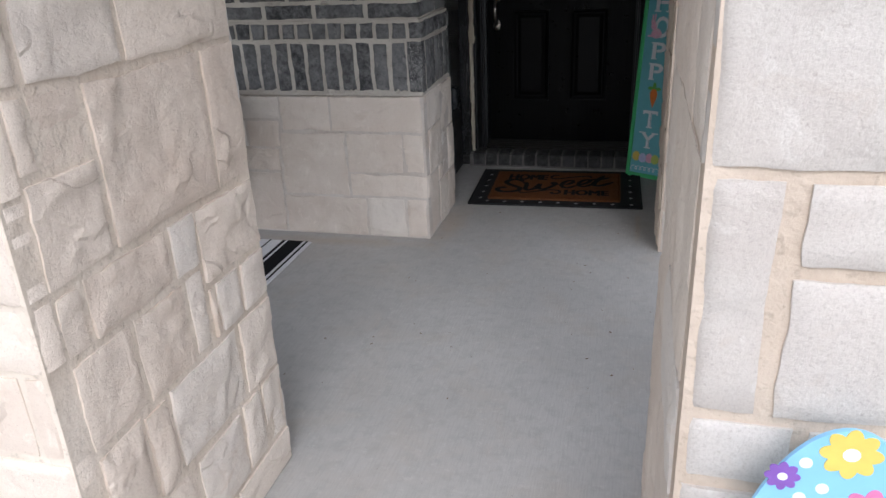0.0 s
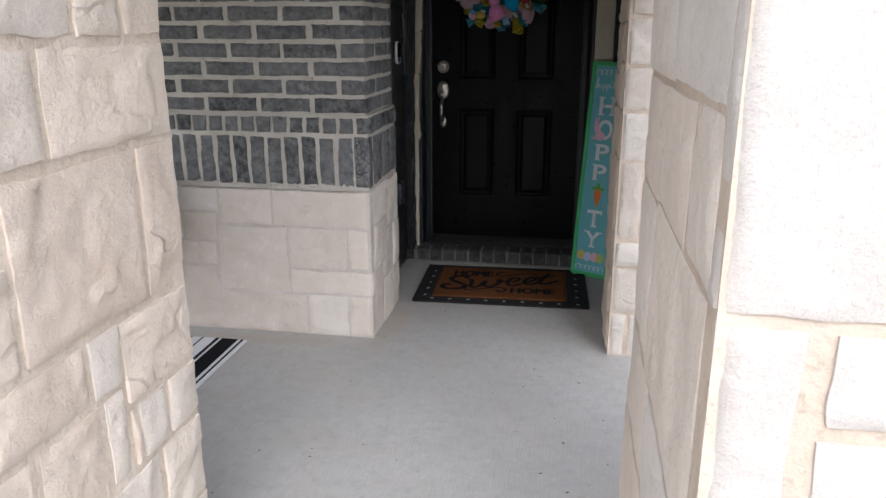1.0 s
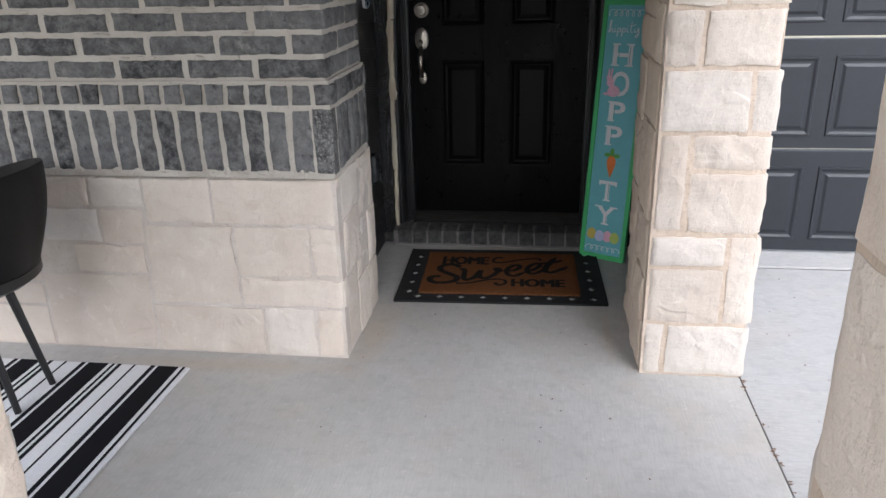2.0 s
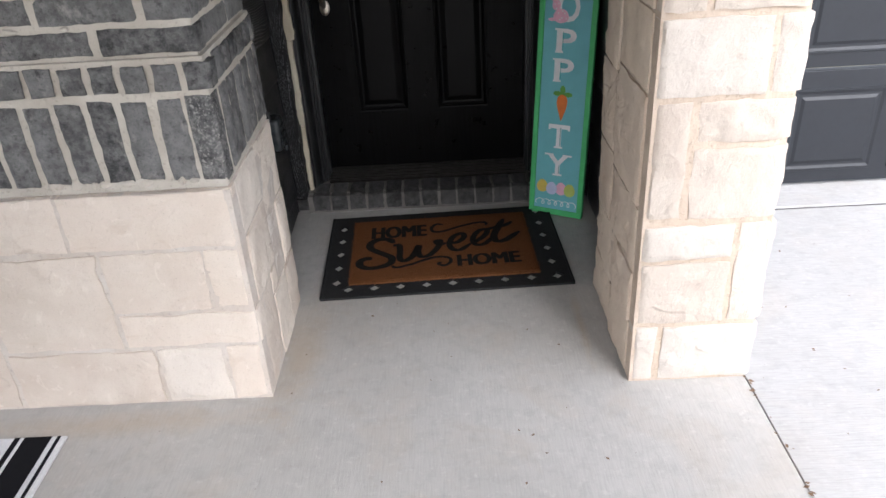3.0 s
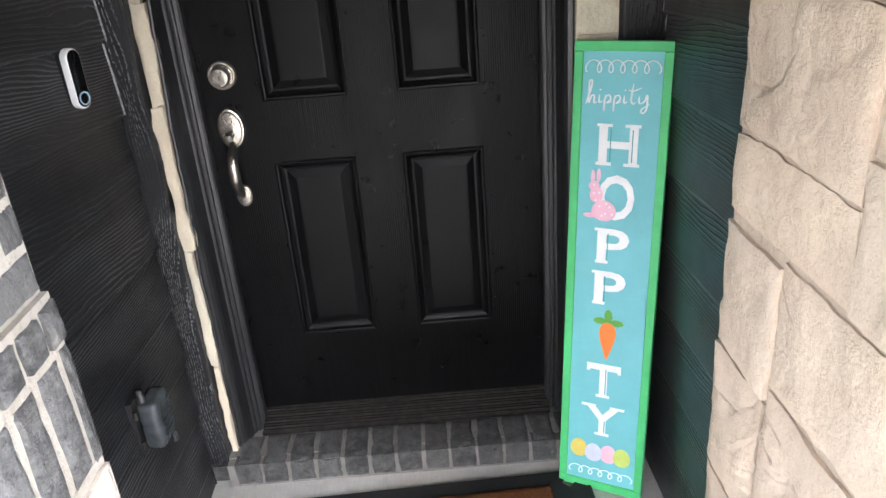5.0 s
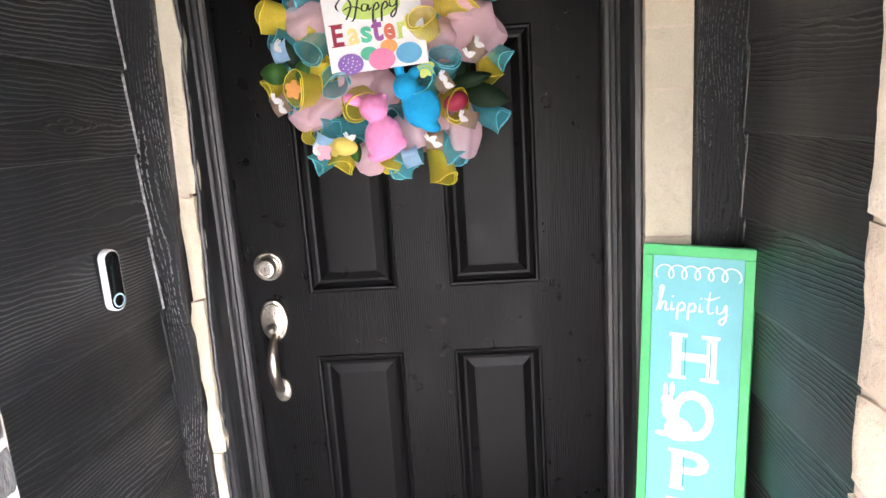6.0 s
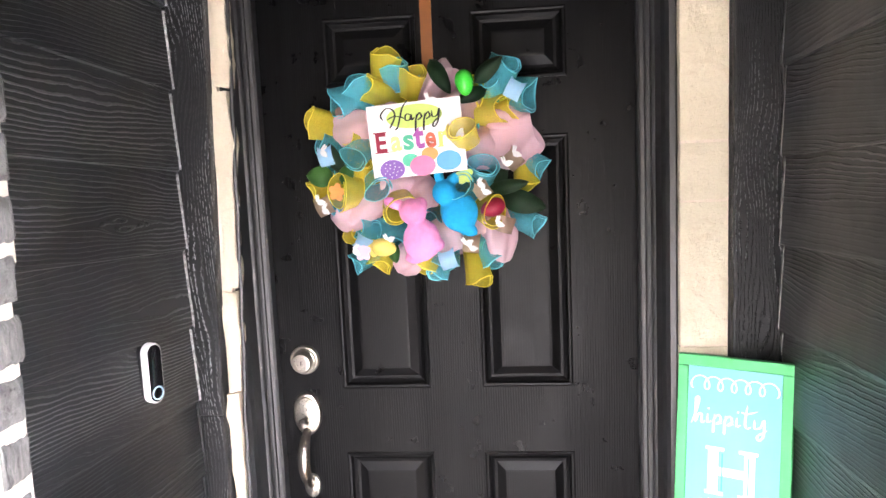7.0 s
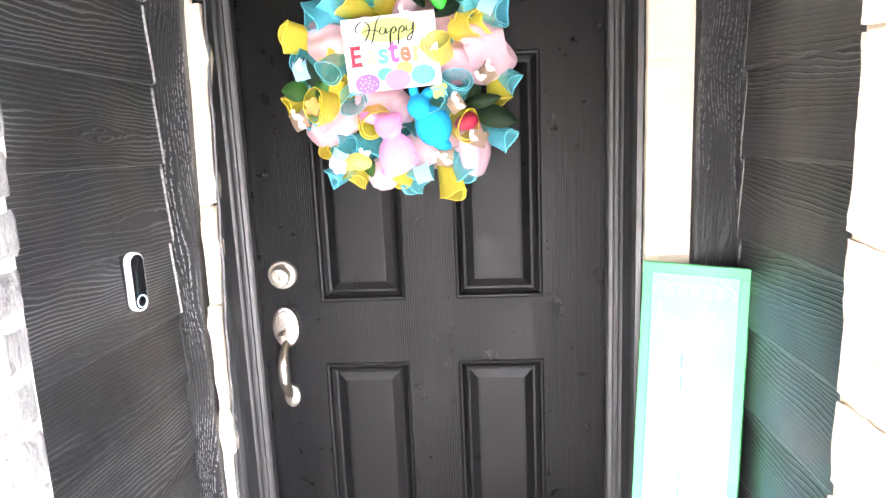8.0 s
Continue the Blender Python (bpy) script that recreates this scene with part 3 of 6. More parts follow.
lay_stones(column_left, "right", LX, [
    (-3.935, -3.88, 1.22, 1.415), (-3.88, -3.622, 1.215, 1.415), (-3.622, CBW, 1.212, 1.415), (-3.935, -3.885, 1.085, 1.22), (-3.885, -3.752, 1.083, 1.215),
    (-3.935, -3.752, 0.885, 1.083), (-3.752, -3.372, 0.888, 1.212), (-3.372, CBW, 0.882, 1.212),
    (-3.935, -3.862, 0.748, 0.882), (-3.862, -3.597, 0.748, 0.885), (-3.597, -3.497, 0.748, 0.882), (-3.497, CBW, 0.69, 0.880),
    (-3.935, -3.756, 0.548, 0.748), (-3.756, -3.572, 0.540, 0.748), (-3.572, -3.497, 0.545, 0.748), (-3.497, -3.462, 0.545, 0.69), (-3.462, -3.349, 0.548, 0.69), (-3.349, CBW, 0.548, 0.69),
    (-3.935, -3.79, 0.325, 0.548), (-3.79, -3.70, 0.32, 0.540), (-3.70, -3.395, 0.328, 0.545), (-3.395, CBW, 0.328, 0.548),
    (-3.935, -3.65, 0.12, 0.325), (-3.65, -3.441, 0.12, 0.322), (-3.441, -3.332, 0.12, 0.328), (-3.332, CBW, 0.12, 0.328), (-3.935, -3.52, 0.0, 0.12), (-3.52, CBW, 0.0, 0.12),
    (-3.935, -3.51, 1.415, 1.56), (-3.51, -3.36, 1.415, 1.62), (-3.36, CBW, 1.415, 1.62)],
    rough=0.0085, wear=0.009, gap=0.015, material=STONE)
lay_stones(column_left, "right", LX, random_ashlar(-3.935, CBW, 1.62, 3.0, 11, (0.2, 0.36)), rough=0.0085, wear=0.009, gap=0.015, material=STONE)
lay_stones(column_left, "front", CFW, [
    (-0.66, LX, 0.885, 1.06), (-0.60, LX, 0.757, 0.885), (-0.505, LX, 0.578, 0.757), (-0.66, -0.505, 0.578, 0.757), (-0.66, LX, 0.46, 0.578),
    (-0.66, -0.60, 0.757, 0.885), (-0.62, LX, 1.06, 1.30), (-0.84, -0.62, 1.06, 1.30), (-0.62, LX, 0.22, 0.46), (-0.66, -0.62, 0.22, 0.46), (-0.66, LX, 0.0, 0.22),
    (-0.84, -0.66, 0.0, 0.38), (-0.84, -0.66, 0.38, 0.757), (-0.84, -0.66, 0.757, 1.06)], rough=0.007, material=STONE)
lay_stones(column_left, "front", CFW, random_ashlar(-1.20, -0.84, 0.0, 3.0, 12, (0.2, 0.3)), rough=0.007, material=STONE)
lay_stones(column_left, "front", CFW, random_ashlar(-0.84, LX, 1.30, 3.0, 13, (0.2, 0.3)), rough=0.007, material=STONE)
lay_stones(column_left, "back", CBW, random_ashlar(-1.20, LX, 0.0, 3.0, 14), rough=0.010)

lay_stones(column_right, "front", CF, [
    (RX, 0.82, 1.172, 1.50), (RX, 0.652, 0.866, 1.172), (0.664, 0.82, 1.060, 1.172), (0.660, 0.82, 0.866, 1.060), (RX, 0.70, 0.764, 0.866),
    (0.70, 0.82, 0.764, 0.866), (RX, 0.72, 0.55, 0.764), (0.72, 0.90, 0.55, 0.764), (RX, 0.65, 0.25, 0.55), (0.65, 0.90, 0.25, 0.55), (RX, 0.82, 0.0, 0.25),
    (0.82, 1.02, 0.764, 1.0), (0.82, 1.02, 1.0, 1.30), (0.82, 1.02, 1.30, 1.50), (0.90, 1.02, 0.25, 0.764), (0.82, 1.02, 0.0, 0.25)], rough=0.005, wear=0.006, gap=0.013)
lay_stones(column_right, "front", CF, random_ashlar(1.02, 1.20, 0.0, 3.0, 15, (0.2, 0.3)), rough=0.005, wear=0.003)
lay_stones(column_right, "front", CF, random_ashlar(RX, 1.02, 1.50, 3.0, 16, (0.2, 0.3)), rough=0.005, wear=0.003)
# side face takes a paler limestone to make up for missing light
lay_stones(column_right, "left", RX, [
    (-4.0, -3.82, 1.175, 1.362), (-3.82, CB, 1.165, 1.358), (-4.0, -3.52, 0.87, 1.175), (-3.52, CB, 0.88, 1.165), (-4.0, -3.60, 0.69, 0.87),
    (-3.60, CB, 0.69, 0.875), (-4.0, -3.72, 0.45, 0.69), (-3.72, CB, 0.46, 0.69), (-4.0, -3.50, 0.22, 0.45), (-3.50, CB, 0.22, 0.46),
    (-4.0, -3.66, 0.0, 0.22), (-3.66, CB, 0.0, 0.22), (-4.0, -3.60, 1.362, 1.60), (-3.60, CB, 1.358, 1.60)], rough=0.006, wear=0.006, gap=0.007, material=STONE_WALL)
lay_stones(column_right, "left", RX, random_ashlar(-4.0, CB, 1.60, 3.0, 17, (0.2, 0.36)), rough=0.006, wear=0.006, gap=0.007, material=STONE_WALL)
lay_stones(column_right, "back", CB, random_ashlar(RX, 1.20, 0.0, 3.0, 18), rough=0.010)
lay_stones(column_right, "right", 1.20, random_ashlar(-4.0, CB, 0.0, 3.0, 19), rough=0.010)


# ---- bricks ----
def brick_mesh(w, h, d, seed, material=None):
    """One brick with blunt, uneven edges; its face looks along -y at y = 0."""
    bm = rough_block(w, h, d, int(seed * 10), 0.0036, 0.0080, 0.0080, 0.011)
    for v in bm.verts:
        v.co.y -= 0.0030
    me = bpy.data.meshes.new("brick")
    bm.to_mesh(me)
    bm.free()
    me.materials.append(material or BRICK)
    for p in me.polygons:
        p.use_smooth = True
    me.set_sharp_from_angle(angle=radians(50))
    return me


def brick_kind(w, h, d, n=5):
    return [brick_mesh(w, h, d, k + w * 100) for k in range(n)]


def lay(meshes, name, facing, place, parent, rng, turn=0.4):
    ob = new(name, rng.choice(meshes))
    ob.parent = parent
    ob.matrix_world = pose(*place, rng.uniform(-turn, turn), rng.uniform(-turn, turn), FACING[facing] + rng.uniform(-turn, turn))
    return ob


def brick_face(parent, facing, plane, a, b, top, seed, end):
    """Soldier course, projecting course of headers, then running bond; from a to b along the wall, counted from end."""
    rng = random.Random(seed)
    at = (lambda u, out, z: (u, plane - out, z)) if facing == "front" else (lambda u, out, z: (plane + out, u, z))
    step = -1 if end == b else 1

    def course(meshes, w, gap, z, out, first=0.0):
        turn = 1.0 if facing == "front" else 0.0
        done, full = first, b - a + (0.062 * min(0.7, max(0.0, z - 1.28)) if facing == "right" else 0.0)
        while full - done > 0.02:
            long = min(w, full - done)
            c = end + step * (done + long / 2) + turn * (out + 0.001)
            ob = lay(meshes, "brick", facing, at(c, out + rng.uniform(-0.002, 0.002), z + rng.uniform(-0.0015, 0.0015)), parent, rng)
            if long < w:
                ob.matrix_world = ob.matrix_world @ Matrix.Diagonal((long / w, 1, 1, 1))
            else:
                corner = facing == "front" and done == first and first < 0.1
                ob.matrix_world = Matrix.Translation((0.005 if corner else 0.0, 0, 0)) @ ob.matrix_world @ Matrix.Diagonal((1.0 if corner else rng.uniform(0.95, 1.0), 1, rng.uniform(0.93, 0.985), 1))
            done += w + gap

    course(SOLDIER if facing == "front" else SMEARED_SOLDIER, 0.071, 0.0125, 0.846, 0.014, first=0.0835 if facing == "front" else 0.0)
    if facing == "front":
        lay(WORN, "brick", facing, at(end - 0.0355 + 0.015, 0.015, 0.846), parent, rng)
    course(HEADER, 0.066, 0.0125, 1.013, 0.020)
    z, odd = 1.1005, 0
    while z < top:
        first = 0.0
        if odd:
            c = end + step * 0.0585 + (0.001 if facing == "front" else 0.0)
            lay(HALF, "brick", facing, at(c + (0.005 if facing == "front" else 0.0), rng.uniform(-0.002, 0.002), z), parent, rng)
            first = 0.117 + 0.0125
        course(STRETCHER, 0.244, 0.0125, z, 0.0, first)
        z, odd = z + 0.0797, 1 - odd


SOLDIER = brick_kind(0.071, 0.236, 0.06)
WORN = [brick_mesh(0.071, 0.236, 0.06, 77, make_brick("spattered_brick", 0.44))]
SPATTERED = make_brick("lightly_spattered_brick", 0.37)
SMEARED_SOLDIER = [brick_mesh(0.071, 0.236, 0.06, k + 21.1, SPATTERED) for k in range(4)]
HEADER = brick_kind(0.066, 0.074, 0.06)
STRETCHER = brick_kind(0.244, 0.067, 0.06, 7)
HALF = brick_kind(0.117, 0.067, 0.06)
brick_face(wall_brick, "front", BY, -2.14, BX + 0.001, 3.0, 21, BX + 0.001)

def smear(w, h, seed):
    """A lump of squeezed-out mortar with a ragged outline, lying on a wall that faces -y."""
    bm = bmesh.new()
    mid = bm.verts.new((0, -0.006, 0))
    rings = []
    for f, y in ((0.55, -0.005), (1.0, 0.003)):
        rings.append([])
        for k in range(14):
            a = 2 * math.pi * k / 14
            r = f * (1 + 0.45 * noise.noise(Vector((math.cos(a) * 1.4, math.sin(a) * 1.4, seed * 2.7))))
            rings[-1].append(bm.verts.new((w * r * math.cos(a), y, h * r * math.sin(a))))
    for k in range(14):
        m = (k + 1) % 14
        bm.faces.new((mid, rings[0][m], rings[0][k]))
        bm.faces.new((rings[0][k], rings[0][m], rings[1][m], rings[1][k]))
    bmesh.ops.recalc_face_normals(bm, faces=bm.faces[:])
    return bm


rng = random.Random(91)
for k in range(46):
    if k < 18:
        x, z = BX - rng.uniform(0.0, 1.3), 0.733
        w, h = rng.uniform(0.008, 0.026), rng.uniform(0.006, 0.016)
    else:
        x, z = BX - rng.uniform(0.02, 1.3), 1.0605 + 0.0797 * rng.randrange(0, 8)
        w, h = rng.uniform(0.008, 0.030), rng.uniform(0.004, 0.009)
    lump = smooth(part("mortar_smear", smear(w, h, k), GREY_MORTAR, wall_brick))
    lump.matrix_world = pose(x, BY - (0.016 if z < 1.06 else 0.002), z)


def wash(parent, facing, a, b, wall_at, edge_at):
    """The sloping bed of mortar between the stone base's edge and the bricks above; a, b: its run along the wall."""
    bm = bmesh.new()
    rows = []
    n = round((b - a) / 0.012)
    for i in range(n + 1):
        u = a + (b - a) * i / n
        row = []
        for j in range(6):
            v = j / 5
            wob = noise.noise(Vector((u * 30, v * 2.0, 7 if facing == "front" else 3)))
            d, z = wall_at + (edge_at - wall_at) * v * (1 + 0.10 * wob), 0.736 - 0.020 * v ** 0.8 + 0.005 * wob * (1 - v)
            row.append(bm.verts.new((u, d, z) if facing == "front" else (d, u, z)))
        rows.append(row)
    for p, q in zip(rows, rows[1:]):
        for j in range(5):
            bm.faces.new((p[j], q[j], q[j + 1], p[j + 1]))
    bmesh.ops.recalc_face_normals(bm, faces=bm.faces[:])
    for f in bm.faces:
        if f.normal.z < 0:
            f.normal_flip()
    bmesh.ops.solidify(bm, geom=bm.faces[:], thickness=0.03)
    return smooth(part("mortar_bed", bm, GREY_MORTAR, parent))


wash(wall_brick, "front", -2.14, LWX - 0.008, BY - 0.012, LWY + 0.016)
wash(wall_brick, "right", LWY + 0.030, LWB, BX + 0.012, LWX - 0.006)
brick_face(wall_brick, "right", BX, -1.385, LWB, 3.0, 22, -1.385)


# ---- siding and trim of the entry ----
def lap_siding(name, label, facing, x, y0, y1, pitch, first, slope):
    holder = tagged(new(name), label, "siding", kind="structure")
    s = 1 if facing == "right" else -1
    z = first - pitch
    while z < 2.95:
        bm = bmesh.new()
        low, high = z, z + pitch + 0.02
        pts = [(x + s * 0.0180, low + 0.011), (x + s * 0.0158, low + 0.004), (x - s * 0.004, low), (x - s * 0.004, high), (x + s * 0.006, high)]
        a = [bm.verts.new((px, y0, pz - slope * (y0 + 0.28))) for px, pz in pts]
        b = [bm.verts.new((px, y1, pz - slope * (y1 + 0.28))) for px, pz in pts]
        for k in range(5):
            bm.faces.new((a[k], a[(k + 1) % 5], b[(k + 1) % 5], b[k]))
        bm.faces.new(a[::-1])
        bm.faces.new(b)
        bmesh.ops.recalc_face_normals(bm, faces=bm.faces[:])
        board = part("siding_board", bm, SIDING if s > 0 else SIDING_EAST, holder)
        bead = [(x + s * (0.0185 - 0.009 * k / 8) + 0.0008 * noise.noise(Vector((z * 9, k * 0.9, s))), y1 + 0.0005, low + 0.006 + (pitch - 0.010) * k / 8 - slope * (y1 + 0.28)) for k in range(9)]
        # upper west beads are pale grey, all others black
        smooth(part("caulk_bead", tube(bead, 0.0032, 6), PALE_CAULK if s > 0 and z > 1.15 else CAULK, board))
        z += pitch
    return holder


lap_siding("siding_west", "black lap siding with moulded wood grain", "right", SLX, LWB + 0.008, -0.20, 0.181, -0.102, 0.07)
lap_siding("siding_east", "black lap siding with moulded wood grain", "left", SRX, PB, -0.20, 0.188, -0.008, 0.055)
TY = -0.185
trim = solid(SLX - 0.008, -0.5475, TY, -0.102, 0.058, 1.12, 0.006, 3)
upper = solid(SLX - 0.008, -0.5475, TY, -0.102, 1.1195, 2.84, 0.006, 3)
for v in upper.verts:
    if v.co.x > -0.58:
        v.co.x += 0.032 * (v.co.z - 1.12)
joined(upper, trim)
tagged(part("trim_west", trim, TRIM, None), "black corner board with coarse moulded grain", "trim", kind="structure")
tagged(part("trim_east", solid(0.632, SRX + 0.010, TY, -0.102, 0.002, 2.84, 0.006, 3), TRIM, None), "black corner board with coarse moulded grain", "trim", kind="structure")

strip_left = wall("stone_strip_west", "narrow strip of cream limestone beside the door", [(-0.540, -0.526, -0.152, -0.102, 0.0, 1.2), (-0.540, -0.512, -0.152, -0.102, 1.2, 2.295)], MORTAR)
strip_right = wall("stone_strip_east", "strip of cream limestone beside the door", [(0.526, 0.629, -0.156, -0.102, 0.0, 2.295)], MORTAR)
zl = [0.0, 0.40, 0.77, 1.17, 1.42, 1.89, 2.295]
zr = [0.0, 0.45, 0.86, 1.265, 1.592, 1.722, 2.03, 2.295]
LEAN = 0.032


def strip_left_at(z):
    """The strip's outer edge: plumb at the foot, leaning in above."""
    return -0.547 + LEAN * max(0.0, z - 1.12)


def strip_right_at(z):
    return strip_left_at(z) + 0.029 + 0.015 * min(1.0, max(0.0, (z - 0.70) / 0.5))


for a, b in zip(zl, zl[1:]):
    mid = (a + b) / 2
    for ob in lay_stones(strip_left, "front", -0.160, [(strip_left_at(mid), strip_right_at(mid), a, b)], 0.04, 0.004, 0.0015, 0.011, STRIP_STONE, (0.0, 0.0)):
        if mid > 1.1:
            ob.matrix_world = ob.matrix_world @ Matrix(((1, 0, LEAN, 0), (0, 1, 0, 0), (0, 0, 1, 0), (0, 0, 0, 1)))
edge = [(strip_right_at(0.10 + k * 0.03) + 0.001 + 0.0045 * noise.noise(Vector((k * 0.45, 2.2, 0))), -0.150, 0.10 + k * 0.03) for k in range(73)]
smooth(part("caulk_bead", tube(edge, 0.0055, 8), CAULK, strip_left, "glossy black caulk bead"))
lay_stones(strip_right, "front", -0.160, [(0.522, 0.630, a, b) for a, b in zip(zr, zr[1:])], 0.04, 0.004, 0.002, 0.003, STRIP_STONE, (0.0, 0.0))



# ---- front door ----
def ring_loft(x0, x1, z0, z1, steps, bm, fill=True):
    """A moulded panel: nested rectangles, each step (inset, y)."""
    rings = [[bm.verts.new(p) for p in ((x0 + i, y, z0 + i), (x1 - i, y, z0 + i), (x1 - i, y, z1 - i), (x0 + i, y, z1 - i))] for i, y in steps]
    for a, b in zip(rings, rings[1:]):
        for k in range(4):
            bm.faces.new((a[k], a[(k + 1) % 4], b[(k + 1) % 4], b[k]))
    if fill:
        bm.faces.new(rings[-1])
    return bm


door_1 = empty("door_1", "closed black six-panel front door with moulded grain", "door", kind="structure")
XS = [-0.294, -0.067, 0.067, 0.294]
ZS = [(0.392, 0.952), (1.127, 1.756), (1.893, 2.056)]
slab = bmesh.new()
D0, D1 = 0.128, 2.19
for x0, x1 in ((-0.458, XS[0]), (XS[1], XS[2]), (XS[3], 0.458)):
    solid(x0, x1, 0.0, 0.044, D0, D1, bm=slab)
for x0, x1 in ((XS[0], XS[1]), (XS[2], XS[3])):
    for z0, z1 in ((D0, ZS[0][0]), (ZS[0][1], ZS[1][0]), (ZS[1][1], ZS[2][0]), (ZS[2][1], D1)):
        solid(x0, x1, 0.0, 0.044, z0, z1, bm=slab)
part("door_slab", slab, DOOR, door_1)
for x0, x1 in ((XS[0], XS[1]), (XS[2], XS[3])):
    for z0, z1 in ZS:
        bm = ring_loft(x0, x1, z0, z1, [(-0.001, 0.002), (-0.001, -0.003), (0.003, -0.005), (0.008, -0.004), (0.013, 0.004), (0.022, 0.009), (0.029, 0.010),
                                        (0.034, 0.008), (0.050, 0.002), (0.056, 0.0015)], bmesh.new())
        part("door_panel", bm, DOOR_PANEL, door_1)
frame_ob = empty("door_frame", "black painted door frame with stepped moulding", "door frame", kind="structure")


def moulding(side, parent):
    """The frame's upright: jamb and stepped outer moulding."""
    bm = bmesh.new()
    prof = [(0.458, 0.06), (0.458, -0.018), (0.452, -0.019), (0.452, -0.050), (0.458, -0.054), (0.466, -0.056), (0.468, -0.062), (0.472, -0.064), (0.478, -0.064),
            (0.480, -0.074), (0.483, -0.076), (0.487, -0.078), (0.494, -0.112), (0.500, -0.126), (0.508, -0.134), (0.520, -0.136), (0.526, -0.132), (0.526, 0.06)]
    low = [bm.verts.new((side * px, py, 0.085)) for px, py in prof]
    top = [bm.verts.new((side * px, py, 2.294)) for px, py in prof]
    n = len(prof)
    for k in range(n):
        bm.faces.new((low[k], low[(k + 1) % n], top[(k + 1) % n], top[k]))
    bm.faces.new(low)
    bm.faces.new(top)
    bmesh.ops.recalc_face_normals(bm, faces=bm.faces[:])
    return part("jamb", bm, FRAME, parent)


moulding(-1, frame_ob)
moulding(1, frame_ob)
part("head_jamb", solid(-0.45, 0.45, -0.13, 0.06, 2.194, 2.290, 0.004), FRAME, frame_ob)
sill = empty("threshold", "worn ridged aluminium door threshold", "threshold", kind="structure")
bm = bmesh.new()
for k in range(9):
    y = -0.090 + k * 0.0115
    solid(-0.457, 0.457, y, y + 0.0095, 0.088, 0.102 + 0.0028 * k + (0.002 if k % 2 else 0), 0.0015, 1, bm)
part("ridges", bm, ALU, sill)
part("sill_pan", solid(-0.4575, 0.4575, -0.094, 0.03, 0.086, 0.0985), ALU, sill)
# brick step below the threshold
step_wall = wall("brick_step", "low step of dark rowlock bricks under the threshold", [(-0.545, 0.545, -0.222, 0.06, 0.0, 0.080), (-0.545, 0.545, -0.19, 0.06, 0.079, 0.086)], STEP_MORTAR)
rng = random.Random(31)
# smeared bricks with the entry's shade darkened into their colour
SMEARED = make_brick("smeared_shaded_brick", 0.30, 0.6)
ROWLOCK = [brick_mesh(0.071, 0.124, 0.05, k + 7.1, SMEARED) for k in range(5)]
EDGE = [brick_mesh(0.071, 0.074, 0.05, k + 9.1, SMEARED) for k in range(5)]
u = -0.518
while u < 0.49:
    a = lay(ROWLOCK, "brick", "front", (u + 0.0355, -0.165, 0.092), step_wall, rng)
    a.matrix_world = Matrix.Translation((u + 0.0355, -0.165, 0.092 + rng.uniform(-0.001, 0.001))) @ pose(0, 0, 0, -86)
    lay(EDGE, "brick", "front", (u + 0.0355, -0.231, 0.050), step_wall, rng)
    u += 0.0819


footing = part("brick", rough_block(0.070, 0.054, 0.085, 611, 0.004, 0.008), SMEARED, step_wall)
footing.matrix_world = pose(-0.583, -0.192, 0.028)

# ---- garage door ----
garage = empty("garage_door", "closed charcoal sectional garage door with recessed panels", "garage door", kind="structure")
GY = -0.20
for k in range(4):
    z0 = 0.018 + k * 0.53
    bm = solid(1.062, 5.8, GY, GY + 0.04, z0, z0 + 0.518, 0.004)
    section = part("section", bm, GARAGE, garage)
    x = 1.12
    while x < 5.6:
        part("panel", ring_loft(x, x + 0.40, z0 + 0.06, z0 + 0.44, [(0.0, GY - 0.0005), (0.003, GY - 0.006), (0.012, GY - 0.006), (0.024, GY - 0.001), (0.036, GY - 0.001), (0.05, GY - 0.007), (0.055, GY - 0.007)], bmesh.new()), GARAGE, section)
        x += 0.47
wall("wall_garage", "wall over the garage door", [(1.062, 6.0, -0.19, 0.3, 2.145, 2.9), (5.8, 6.2, -0.6, 0.3, -0.02, 2.9)], GREY_MORTAR)


# ---- lettering ----
def letters(body, x0, x1, z0, z1, depth, bold=0.0, shear=0.0):
    """Raised letters in the built-in font, fitted into a box on the plane y = 0; they stand out towards -y."""
    cu = bpy.data.curves.new("letters", "FONT")
    cu.body, cu.size, cu.extrude, cu.offset, cu.shear, cu.resolution_u = body, 1.0, 0.02, bold, shear, 3
    tmp = new("letters", cu)
    bpy.context.view_layer.update()
    me = bpy.data.meshes.new_from_object(tmp.evaluated_get(bpy.context.evaluated_depsgraph_get()))
    bpy.data.objects.remove(tmp)
    bm = bmesh.new()
    bm.from_mesh(me)
    bpy.data.meshes.remove(me)
    lo = [min(v.co[k] for v in bm.verts) for k in range(3)]
    hi = [max(v.co[k] for v in bm.verts) for k in range(3)]
    for v in bm.verts:
        a, b, c = ((v.co[k] - lo[k]) / (hi[k] - lo[k]) for k in range(3))
        v.co = Vector((x0 + a * (x1 - x0), -c * depth, z0 + b * (z1 - z0)))
    bmesh.ops.recalc_face_normals(bm, faces=bm.faces[:])
    return bm


def curve_through(points, steps=6):
    """A smooth line through points."""
    pts = [Vector(p) for p in points]
    ext = [pts[0] * 2 - pts[1]] + pts + [pts[-1] * 2 - pts[-2]]
    out = []
    for k in range(len(pts) - 1):
        a, b, c, d = ext[k:k + 4]
        for s in range(steps):
            t = s / steps
            out.append(0.5 * (2 * b + (c - a) * t + (2 * a - 5 * b + 4 * c - d) * t * t + (3 * b - a - 3 * c + d) * t ** 3))
    return out + [pts[-1]]


